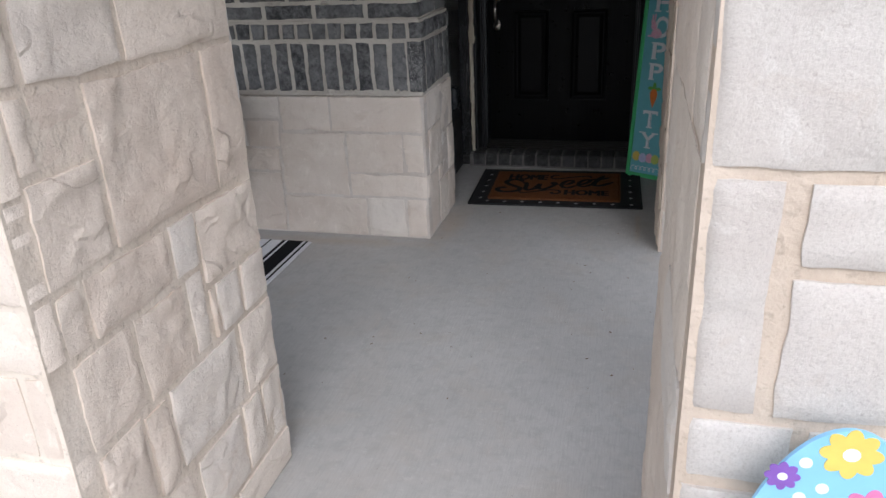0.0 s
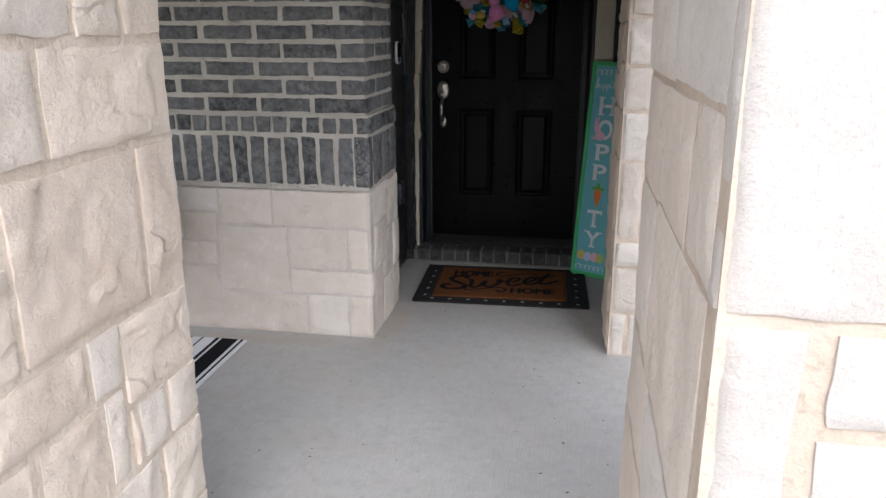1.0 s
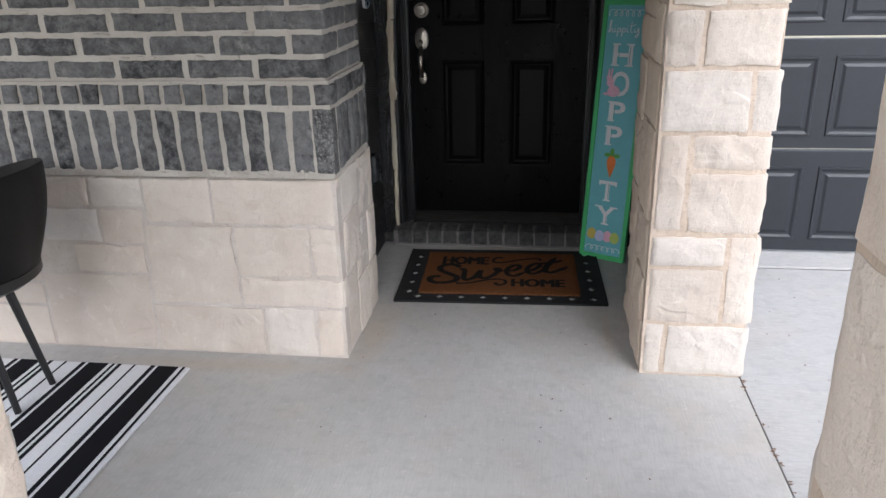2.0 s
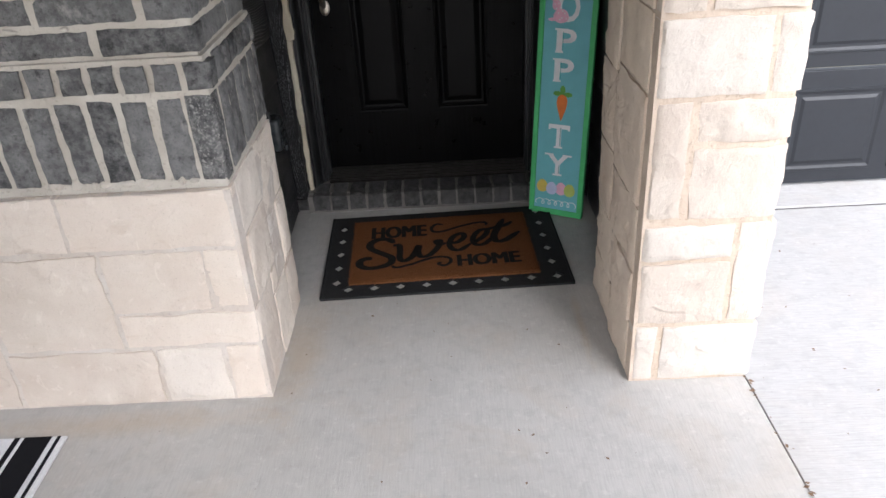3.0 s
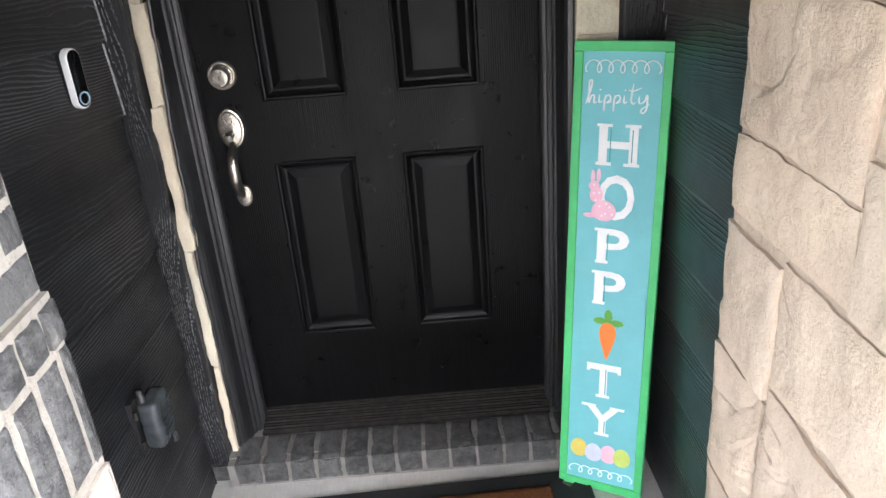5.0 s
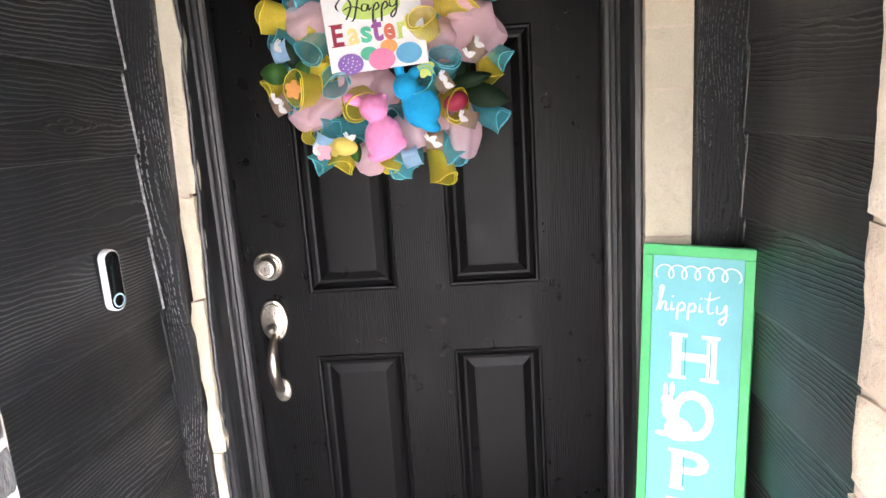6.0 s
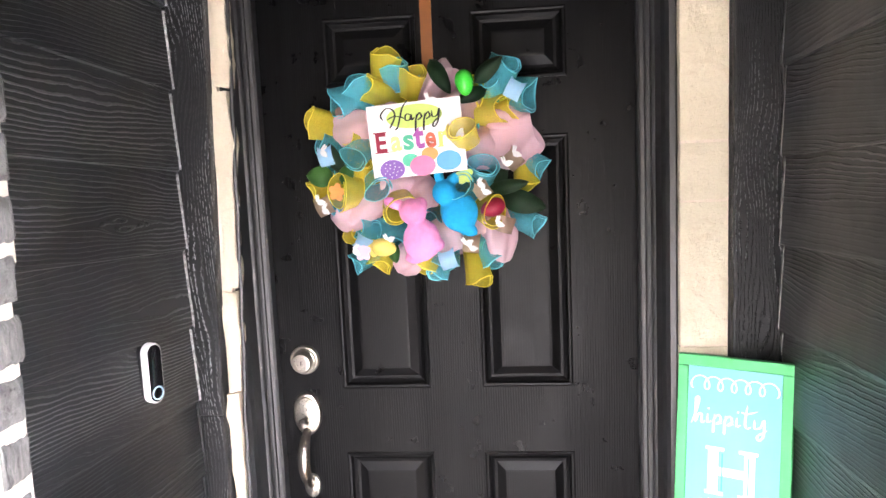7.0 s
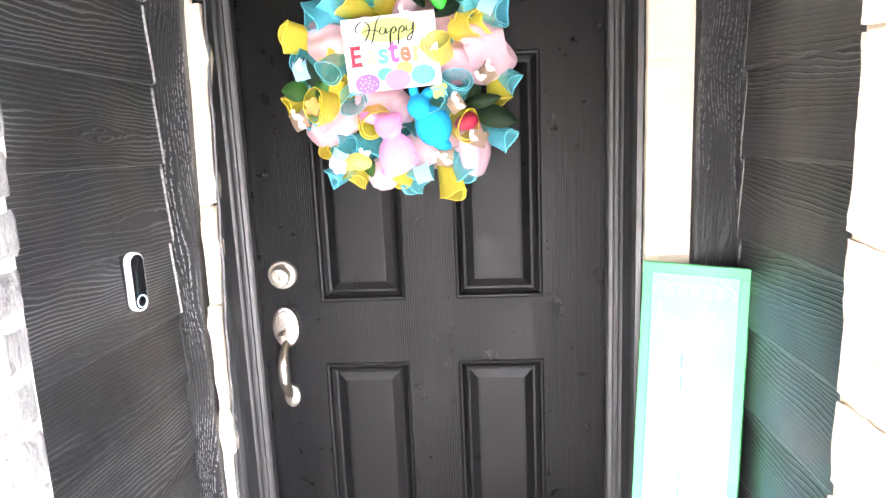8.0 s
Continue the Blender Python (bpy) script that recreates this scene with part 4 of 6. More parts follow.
def stroke(points, width, depth, thin=0.5, bm=None, smoothing=6, y=0.0):
    """A brush stroke on the plane y: a ribbon through points (x, z), thicker on downward runs, like pen lettering."""
    one = bmesh.new()
    line = curve_through([(p[0], p[1]) for p in points], smoothing)
    left, right = [], []
    for k, p in enumerate(line):
        d = line[min(k + 1, len(line) - 1)] - line[max(k - 1, 0)]
        if d.length < 1e-9:
            d = Vector((1, 0))
        d.normalize()
        w = width * (thin + (1 - thin) * abs(d.y)) / 2
        w *= min(1.0, 0.35 + min(k, len(line) - 1 - k) * 0.25)
        n = Vector((-d.y, d.x))
        left.append(p + n * w)
        right.append(p - n * w)
    rows = [[one.verts.new((q.x, yy, q.y)) for q in side] for side in (left, right) for yy in (y - depth, y)]
    lt, lb, rt, rb = rows
    for k in range(len(line) - 1):
        for a, b in ((lt, rt), (lb, lt), (rt, rb)):
            one.faces.new((a[k], b[k], b[k + 1], a[k + 1]))
    bmesh.ops.recalc_face_normals(one, faces=one.faces[:])
    return joined(one, bm)


def disc(x, z, rx, rz, depth, y=0.0, tip=0.0, n=24, bm=None, wave=0.0, petals=0):
    """A flat rounded plate facing -y; tip makes it egg-shaped; wave and petals make a flower."""
    one = bmesh.new()
    front, back = [], []
    for k in range(n):
        a = 2 * math.pi * k / n
        r = 1 - wave + 2 * wave * abs(math.cos(petals * a / 2))
        px = rx * r * math.cos(a) * (1 - tip * math.sin(a))
        pz = rz * r * math.sin(a)
        front.append(one.verts.new((x + px, y - depth, z + pz)))
        back.append(one.verts.new((x + px, y, z + pz)))
    one.faces.new(front)
    one.faces.new(back[::-1])
    for k in range(n):
        m = (k + 1) % n
        one.faces.new((front[k], back[k], back[m], front[m]))
    bmesh.ops.recalc_face_normals(one, faces=one.faces[:])
    return joined(one, bm)


# ---- doormat ----
def make_coir(name, a, b):
    n = Nodes(name)
    f = n.noise(260.0, 4.0, 0.7)
    col = n.ramp(f, [(0.32, tuple(c * 0.35 for c in a)), (0.5, a), (0.68, b)])
    col = n.mix(n.ramp(n.noise(6.0), [(0.35, 0.3), (0.65, 0.0)]), col, tuple(c * 0.7 for c in a))
    n.set(Base_Color=col, Roughness=0.95)
    n.shader.inputs["Specular IOR Level"].default_value = 0.1
    n.bump(f, 1.0, 0.006)
    return n.mat


COIR = make_coir("coir", (0.17, 0.066, 0.026), (0.25, 0.11, 0.045))
COIR_BLACK = make_coir("coir_black", (0.018, 0.016, 0.015), (0.04, 0.035, 0.03))
RUBBER = plain("black_rubber", (0.009, 0.009, 0.0095), 0.85, 0, 0.2, 40, 0.3)
mat_ob = empty("doormat", "brown coir doormat with black lettering and black rubber border", "doormat", pose(0.064, -0.617, 0.0, 0, 0, 2.0) @ Matrix.Diagonal((1.044, 1.059, 1, 1)))
MW, MD = 0.905, 0.612
CX0, CX1, CY0, CY1 = -0.358, 0.343, -0.232, 0.246


def lattice(corners, centres, along, rx, ry):
    """A rubber strip, from (x0, y0) to (x1, y1), pierced by a row of diamonds."""
    x0, y0, x1, y1 = corners
    k = "xy".index(along)
    cuts = [(a[k] + b[k]) / 2 for a, b in zip(centres, centres[1:])]
    cuts = [corners[k]] + cuts + [corners[k + 2]]
    bm = bmesh.new()
    for (mx, my), low, high in zip(centres, cuts, cuts[1:]):
        a, b, c, d = (low, high, y0, y1) if k == 0 else (x0, x1, low, high)
        P = [bm.verts.new((*p, 0.009)) for p in ((a, c), (b, c), (b, d), (a, d), (mx, my - ry), (mx + rx, my), (mx, my + ry), (mx - rx, my))]
        for q in ((0, 1, 4), (1, 5, 4), (1, 2, 5), (2, 6, 5), (2, 3, 6), (3, 7, 6), (3, 0, 7), (0, 4, 7)):
            bm.faces.new([P[j] for j in q])
    bmesh.ops.remove_doubles(bm, verts=bm.verts[:], dist=0.0001)
    ext = bmesh.ops.extrude_face_region(bm, geom=bm.faces[:])
    for v in ext["geom"]:
        if isinstance(v, bmesh.types.BMVert):
            v.co.z = 0.001
    bmesh.ops.recalc_face_normals(bm, faces=bm.faces[:])
    return bm


FRONT_ROW, SIDE_ROW = -0.254, -0.2295
for corners, centres, along, rx, ry in (((-MW / 2, -MD / 2, MW / 2, SIDE_ROW), [(-0.360 + 0.0953 * k, FRONT_ROW) for k in range(9)], "x", 0.023, 0.021),
                                        ((-MW / 2, SIDE_ROW, CX0, MD / 2), [(-0.405, -0.204 + 0.103 * k) for k in range(5)], "y", 0.020, 0.024),
                                        ((CX1, SIDE_ROW, MW / 2, MD / 2), [(0.400, -0.150 + 0.103 * k) for k in range(5)], "y", 0.020, 0.024)):
    part("border", lattice(corners, centres, along, rx, ry), RUBBER, mat_ob, "black rubber border pierced with diamonds")
part("border", solid(CX0, CX1, CY1, MD / 2, 0.001, 0.009), RUBBER, mat_ob, "black rubber border")
for a in (solid(-MW / 2 - 0.004, MW / 2 + 0.004, -MD / 2 - 0.006, -MD / 2 + 0.003, 0.001, 0.012, 0.003), solid(-MW / 2 - 0.006, -MW / 2 + 0.003, -MD / 2, MD / 2, 0.001, 0.012, 0.003),
          solid(MW / 2 - 0.003, MW / 2 + 0.006, -MD / 2, MD / 2, 0.001, 0.012, 0.003)):
    part("edge_strip", a, RUBBER, mat_ob)
# coir pad with a ragged rim of bristles
bm = bmesh.new()
nx, ny = 60, 44
grid = []
for j in range(ny + 1):
    row = []
    for i in range(nx + 1):
        x, y = CX0 + (CX1 - CX0) * i / nx, CY0 + (CY1 - CY0) * j / ny
        p = Vector((x, y, 0)) * 70
        rim = i in (0, nx) or j in (0, ny)
        row.append(bm.verts.new((x + (0.003 * noise.noise(p) if rim else 0), y + (0.003 * noise.noise(p + Vector((5, 5, 0))) if rim else 0), 0.020 + 0.0016 * noise.noise(p * 2.1) - (0.004 if rim else 0))))
    grid.append(row)
for j in range(ny):
    for i in range(nx):
        bm.faces.new((grid[j][i], grid[j][i + 1], grid[j + 1][i + 1], grid[j + 1][i]))
ext = bmesh.ops.extrude_edge_only(bm, edges=[e for e in bm.edges if e.is_boundary])
for v in ext["geom"]:
    if isinstance(v, bmesh.types.BMVert):
        v.co.z = 0.002
part("coir_pad", bm, COIR, mat_ob, "brown coir pad")
LIE = pose(0, 0, 0.0195, -90)


def on_mat(bm, name="lettering"):
    """Lays lettering, drawn upright, flat on the pad."""
    bm.transform(LIE)
    return part(name, bm, COIR_BLACK, mat_ob, "black printed lettering")


for x0, x1, z0, z1 in ((-0.287, -0.062, 0.086, 0.178), (0.045, 0.286, -0.163, -0.083)):
    bm = bmesh.new()
    for k in (-1, 0, 1):
        joined(letters("HOME", x0 + 0.005 * (1 + k), x1 - 0.005 * (1 - k), z0, z1, 0.0028 + 0.0003 * k), bm)
    on_mat(bm)
SW = 0.030
big_s = [(-0.193, 0.042), (-0.217, 0.073), (-0.258, 0.078), (-0.289, 0.046), (-0.282, 0.004), (-0.237, -0.037), (-0.204, -0.070), (-0.207, -0.108), (-0.241, -0.132), (-0.289, -0.138), (-0.320, -0.118), (-0.324, -0.085), (-0.299, -0.065), (-0.278, -0.073)]
letter_w = [(-0.199, 0.021), (-0.176, 0.022), (-0.171, -0.029), (-0.172, -0.078), (-0.155, -0.101), (-0.122, -0.068), (-0.097, 0.009), (-0.101, -0.044), (-0.088, -0.078), (-0.055, -0.067), (-0.021, -0.008), (-0.012, 0.035), (-0.028, 0.035), (-0.017, 0.008), (0.014, 0.016)]
letter_e = [(0.014, 0.016), (0.056, 0.017), (0.085, 0.056), (0.075, 0.085), (0.041, 0.062), (0.023, 0.008), (0.033, -0.034), (0.062, -0.045), (0.105, -0.003)]
letter_e2 = [(0.105, -0.003), (0.153, 0.037), (0.179, 0.084), (0.170, 0.108), (0.138, 0.086), (0.117, 0.031), (0.127, -0.012), (0.162, -0.009), (0.206, 0.049)]
letter_t = [(0.257, 0.185), (0.224, 0.108), (0.202, 0.044), (0.210, 0.005), (0.245, 0.010), (0.309, 0.072)]
bar_t = [(0.165, 0.100), (0.215, 0.117), (0.257, 0.131), (0.289, 0.157)]
swash_top = [(0.007, 0.167), (-0.022, 0.176), (-0.043, 0.146), (-0.035, 0.115), (0.004, 0.113), (0.075, 0.146), (0.138, 0.167), (0.177, 0.166), (0.182, 0.140)]
swash_low = [(-0.202, -0.129), (-0.184, -0.145), (-0.131, -0.130), (-0.075, -0.101), (-0.025, -0.087), (0.014, -0.098), (0.021, -0.129), (-0.003, -0.153), (-0.026, -0.138), (-0.014, -0.127)]
for line, wd, tn in ((big_s, SW, 0.75), (letter_w, SW * 0.85, 0.6), (letter_e, SW * 0.8, 0.65), (letter_e2, SW * 0.8, 0.65), (letter_t, SW, 0.65), (bar_t, SW * 0.7, 0.8), (swash_top, 0.014, 0.8), (swash_low, 0.014, 0.8)):
    on_mat(stroke([(x, z) for x, z in line], wd, 0.0025, tn))
bm = bmesh.new()
rng = random.Random(41)
for k in range(900):
    u = rng.random()
    side = rng.randrange(4)
    x, y = ((CX0 + u * (CX1 - CX0), CY0), (CX0 + u * (CX1 - CX0), CY1), (CX0, CY0 + u * (CY1 - CY0)), (CX1, CY0 + u * (CY1 - CY0)))[side]
    ox, oy = ((0, -1), (0, 1), (-1, 0), (1, 0))[side]
    a = Vector((x, y, rng.uniform(0.008, 0.02)))
    b = a + Vector((ox * rng.uniform(0.002, 0.009) + rng.uniform(-0.003, 0.003), oy * rng.uniform(0.002, 0.009) + rng.uniform(-0.003, 0.003), rng.uniform(-0.003, 0.004)))
    c = Vector((0.0006, 0.0006, 0.0006))
    bm.faces.new([bm.verts.new(p) for p in (a - c, a + c, b)])
tagged(part("bristles", bm, COIR, mat_ob), kind="stuff")

# ---- striped rug ----
def make_weave(name, col):
    n = Nodes(name)
    f = n.noise(300.0, 3.0, 0.6, n.stretch(1, 0.35, 1))
    n.set(Base_Color=n.ramp(f, [(0.3, tuple(c * 0.8 for c in col)), (0.7, col)]), Roughness=0.9)
    n.shader.inputs["Specular IOR Level"].default_value = 0.15
    n.bump(f, 0.6, 0.002)
    return n.mat


RUG_WHITE = make_weave("rug_white", (0.72, 0.72, 0.73))
RUG_BLACK = make_weave("rug_black", (0.007, 0.007, 0.009))
rug = empty("rug", "flat woven outdoor rug in black and white stripes", "rug", pose(-1.064, -1.627, 0.0) @ Matrix.Diagonal((1.05, 1.05, 1, 1)))
part("rug_body", solid(-1.45, 0.0, -0.95, 0.0, 0.0, 0.006, 0.002), RUG_WHITE, rug, "white woven cloth")
x = 0.0
for k in range(5):
    for lead, width in ((0.018, 0.010), (0.016, 0.078), (0.012, 0.016), (0.060, 0.007), (0.048, 0.014)):
        x -= lead
        part("stripe", solid(x - width, x, -0.9495, -0.0005, 0.003, 0.0072), RUG_BLACK, rug, "black woven stripe")
        x -= width
    x += 0.006

# ---- porch chair ----
BLACK_METAL = plain("black_metal", (0.014, 0.014, 0.015), 0.4, 0.0, 0.2, 30, 0.15)
chair = empty("porch_chair", "black round-backed porch chair with splayed legs on the striped rug", "chair", pose(-1.709, -1.89, 0.008) @ Matrix.Scale(1.05, 4))
bm = bmesh.new()
rows = []
for j in range(8):
    v = j / 7
    row = []
    for i in range(25):
        a = math.pi * (-0.62 + 1.24 * i / 24)
        r = 0.24 + 0.075 * math.sin(math.pi * min(1, v * 1.1) * 0.5)
        top = 0.50 + (0.36 - 0.12 * (a / 2.0) ** 2) * v
        row.append(bm.verts.new((r * math.cos(a), r * math.sin(a), top - 0.06)))
    rows.append(row)
for j in range(7):
    for i in range(24):
        bm.faces.new((rows[j][i], rows[j][i + 1], rows[j + 1][i + 1], rows[j + 1][i]))
bmesh.ops.solidify(bm, geom=bm.faces[:], thickness=0.025)
smooth(part("backrest", bm, BLACK_METAL, chair))
smooth(part("seat", lathe([(0.02, 0.40), (0.22, 0.41), (0.25, 0.43), (0.25, 0.46), (0.22, 0.475), (0.02, 0.47)], 32), BLACK_METAL, chair))
for sx, sy in ((1, 1), (1, -1), (-1, 1), (-1, -1)):
    part("leg", tube([(sx * 0.10, sy * 0.07, 0.42), (sx * 0.178, sy * 0.093, 0.0)], [0.016, 0.011], 12), BLACK_METAL, chair)

# ---- leaning sign ----
GREEN = plain("sign_green", (0.080, 0.52, 0.175), 0.5, 0, 0.08, 25, 0.12)
AQUA = plain("sign_aqua", (0.17, 0.50, 0.55), 0.55, 0, 0.06, 12, 0.06)
WHITE = plain("sign_white", (0.80, 0.80, 0.80), 0.55, 0, 0.05, 30, 0.05)
TEAL_INK = plain("teal_ink", (0.05, 0.33, 0.33), 0.6, 0, 0.05, 30, 0)
INK = plain("black_ink", (0.012, 0.012, 0.014), 0.55, 0, 0.05, 30, 0)
colours = {"pink": (0.84, 0.48, 0.60), "orange": (0.80, 0.20, 0.03), "leaf": (0.12, 0.38, 0.06), "yellow": (0.70, 0.55, 0.12), "lavender": (0.60, 0.62, 0.80),
           "lime": (0.52, 0.62, 0.14), "red": (0.30, 0.008, 0.04), "purple": (0.22, 0.10, 0.40), "blue": (0.10, 0.38, 0.62), "mint": (0.08, 0.48, 0.30),
           "peach": (0.75, 0.34, 0.10), "rose": (0.70, 0.20, 0.38), "coral": (0.58, 0.13, 0.07),
           "sand": (0.80, 0.66, 0.26), "plum": (0.34, 0.08, 0.34)}
PAINT = {k: plain("paint_" + k, v, 0.5, 0, 0.08, 40, 0.05) for k, v in colours.items()}
HS, WS = 1.189, 0.226
leaner = empty("porch_sign", "tall aqua wooden sign in a green frame with white lettering, leaning", "sign", pose(0.446, -0.308, 0.002, -7.2, 0, -27.5) @ Matrix.Scale(1.06, 4))
part("board", solid(0.012, WS - 0.012, 0.006, 0.016, 0.012, HS - 0.012), AQUA, leaner, "aqua painted board")
for b in ((0.0, WS, 0.0, 0.022, 0.0, 0.023), (0.0, WS, 0.0, 0.022, HS - 0.023, HS), (0.0, 0.021, 0.0, 0.022, 0.0235, HS - 0.0235), (WS - 0.021, WS, 0.0, 0.022, 0.0235, HS - 0.0235)):
    part("frame_bar", solid(*b, 0.0015, 1), GREEN, leaner, "green painted frame")


def on_sign(name, bm, material, label="", out=0.0):
    for v in bm.verts:
        v.co.y += 0.006 - out
    return part(name, bm, material, leaner, label)


def serif_letter(ch, x0, x1, z0, z1):
    """A tall letter with slab serifs and a thin inline of teal."""
    bm = letters(ch, x0, x1, z0, z1, 0.0015, 0.018)
    w, h, t = x1 - x0, z1 - z0, 0.007
    feet = {"H": [(x0 + 0.14 * w, z0), (x1 - 0.14 * w, z0), (x0 + 0.14 * w, z1 - t), (x1 - 0.14 * w, z1 - t)], "P": [(x0 + 0.16 * w, z0), (x0 + 0.10 * w, z1 - t)],
            "T": [(x0 + 0.5 * w, z0)], "Y": [(x0 + 0.5 * w, z0), (x0 + 0.1 * w, z1 - t), (x1 - 0.1 * w, z1 - t)]}.get(ch, [])
    for fx, fz in feet:
        solid(fx - 0.20 * w, fx + 0.20 * w, -0.0013, 0, fz, fz + t, bm=bm)
    if ch == "T":
        for fx in (x0, x1 - 0.008):
            solid(fx, fx + 0.008, -0.0013, 0, z1 - 0.022, z1, bm=bm)
    on_sign("letter", bm, WHITE, "white painted letter")
    stems = {"H": (0.26, 0.82), "P": (0.28,), "T": (0.52,), "Y": (0.52,)}.get(ch, ())
    for k in stems:
        top = z1 - (0.5 * h if ch == "Y" else 0.012)
        on_sign("inline", solid(x0 + k * w + 0.003, x0 + k * w + 0.0055, -0.0004, 0, z0 + 0.010, top), TEAL_INK, "thin teal line inside the letter", 0.0015)


serif_letter("H", 0.066, 0.158, 0.902, 1.001)
serif_letter("O", 0.070, 0.158, 0.768, 0.880)
serif_letter("P", 0.074, 0.152, 0.655, 0.745)
serif_letter("P", 0.072, 0.150, 0.545, 0.634)
serif_letter("T", 0.064, 0.152, 0.282, 0.378)
serif_letter("Y", 0.064, 0.158, 0.168, 0.258)
bm = disc(0.112, 0.445, 0.018, 0.052, 0.0015, tip=-0.75, n=28)
on_sign("carrot_root", bm, PAINT["orange"], "orange painted carrot")
bm = bmesh.new()
for x, z, rx, rz in ((0.112, 0.512, 0.010, 0.020), (0.092, 0.500, 0.017, 0.009), (0.134, 0.498, 0.017, 0.009)):
    disc(x, z, rx, rz, 0.0012, 0.0, 0.0, 30, bm, 0.10, 9)
stroke([(0.113, 0.49), (0.112, 0.51)], 0.005, 0.0012, 1.0, bm)
on_sign("carrot_leaves", bm, PAINT["leaf"], "green painted carrot leaves")
bm = bmesh.new()
for x, z, rx, rz, tip in ((0.086, 0.790, 0.030, 0.026, 0.1), (0.066, 0.828, 0.016, 0.020, 0.0), (0.060, 0.850, 0.013, 0.013, 0), (0.056, 0.872, 0.005, 0.017, 0), (0.070, 0.876, 0.005, 0.017, 0), (0.052, 0.776, 0.016, 0.006, 0)):
    disc(x, z, rx, rz, 0.0012, 0.0, tip, 20, bm)
on_sign("painted_rabbit", bm, PAINT["pink"], "pink painted rabbit shape with white dots", 0.0012)
bm = bmesh.new()
for x, z in ((0.076, 0.80), (0.09, 0.783), (0.10, 0.80), (0.082, 0.777), (0.066, 0.815), (0.06, 0.832), (0.074, 0.834), (0.06, 0.853), (0.107, 0.782), (0.092, 0.808)):
    disc(x, z, 0.0028, 0.0028, 0.0006, 0.0, 0, 8, bm)
on_sign("dots", bm, WHITE, "white dots", 0.0025)
for x, z, c, r in ((0.052, 0.118, "yellow", 12), (0.092, 0.112, "lavender", -14), (0.132, 0.114, "pink", 10), (0.168, 0.112, "lime", -10)):
    on_sign("painted_egg", disc(x, z, 0.023, 0.027, 0.0012, tip=0.12), PAINT[c], "painted egg", 0.0006 if c in ("lavender", "lime") else 0.0)
for z0, z1 in ((1.118, 1.146), (0.040, 0.062)):
    pts = []
    for k in range(120):
        u = k / 119
        a = u * 6 * 2 * math.pi
        pts.append((0.032 + u * 0.162 - 0.011 * math.sin(a), (z0 + z1) / 2 - (z1 - z0) / 2 * math.cos(a)))
    on_sign("squiggle", stroke(pts, 0.0028, 0.0010, 0.8, None, 1), WHITE, "white looped line")
# the word above, in pen strokes
pen = [[(0.030, 1.045), (0.040, 1.075), (0.044, 1.098), (0.038, 1.098), (0.037, 1.070), (0.037, 1.048), (0.044, 1.065), (0.050, 1.064), (0.050, 1.048), (0.058, 1.052)],
       [(0.062, 1.068), (0.062, 1.050), (0.070, 1.054)],
       [(0.076, 1.068), (0.074, 1.030), (0.075, 1.058), (0.084, 1.068), (0.089, 1.058), (0.080, 1.049), (0.092, 1.053)],
       [(0.098, 1.068), (0.096, 1.030), (0.097, 1.058), (0.106, 1.068), (0.111, 1.058), (0.102, 1.049), (0.114, 1.053)],
       [(0.120, 1.068), (0.120, 1.050), (0.128, 1.054)],
       [(0.140, 1.095), (0.136, 1.060), (0.140, 1.049), (0.148, 1.053)],
       [(0.128, 1.080), (0.140, 1.078), (0.160, 1.086)],
       [(0.154, 1.068), (0.155, 1.051), (0.166, 1.055), (0.172, 1.070), (0.172, 1.040), (0.164, 1.028), (0.160, 1.036), (0.178, 1.050)]]
bm = bmesh.new()
for line in pen:
    stroke(line, 0.0042, 0.0010, 0.5, bm, 5)
for x in (0.064, 0.122):
    disc(x, 1.079, 0.0022, 0.0022, 0.001, 0, 0, 8, bm)
on_sign("pen_lettering", bm, WHITE, "white hand-lettered word")

# ---- door hardware ----
lock = empty("deadbolt", "round satin nickel deadbolt on the black door", "lock", pose(-0.392, 0.0, 1.205))
smooth(part("rose", lathe([(0.038, 0.0), (0.038, -0.008), (0.036, -0.011), (0.033, -0.011), (0.032, -0.008), (0.030, -0.008), (0.029, -0.014), (0.025, -0.017), (0.022, -0.017)], 40, "y"), NICKEL, lock))
smooth(part("cylinder", lathe([(0.026, -0.012), (0.0255, -0.038), (0.023, -0.043), (0.015, -0.044), (0.0145, -0.041), (0.011, -0.041)], 36, "y"), NICKEL, lock))
part("keyhole", solid(-0.0012, 0.0012, -0.0418, -0.039, -0.006, 0.006), INK, lock)
grip = empty("door_handle", "satin nickel entry handle set with curved grip", "door handle", pose(-0.394, 0.0, 0.066))


def oval_plate(z, rx, rz, h):
    bm = lathe([(1.0, 0.0), (1.0, -0.35 * h), (0.93, -0.7 * h), (0.82, -0.8 * h), (0.78, -1.0 * h), (0.3, -1.15 * h), (0.05, -1.2 * h)], 36, "y")
    for v in bm.verts:
        v.co = Vector((v.co.x * rx, v.co.y, v.co.z * rz + z))
    return bm


smooth(part("upper_plate", oval_plate(0.995, 0.037, 0.058, 0.018), NICKEL, grip))
smooth(part("lower_plate", oval_plate(0.797, 0.022, 0.033, 0.010), NICKEL, grip))
smooth(part("thumb_latch", tube([(0, -0.012, 0.985), (0, -0.030, 0.978), (0, -0.048, 0.984), (0, -0.054, 0.990)], [0.010, 0.010, 0.013, 0.006], 14), NICKEL, grip))
smooth(part("pull", tube(curve_through([(0, -0.012, 0.955), (0, -0.040, 0.938), (0, -0.062, 0.905), (0, -0.062, 0.860), (0, -0.040, 0.825), (0, -0.012, 0.803)], 5),
                         [0.009 + 0.006 * math.sin(math.pi * k / 25) for k in range(26)], 16), NICKEL, grip))

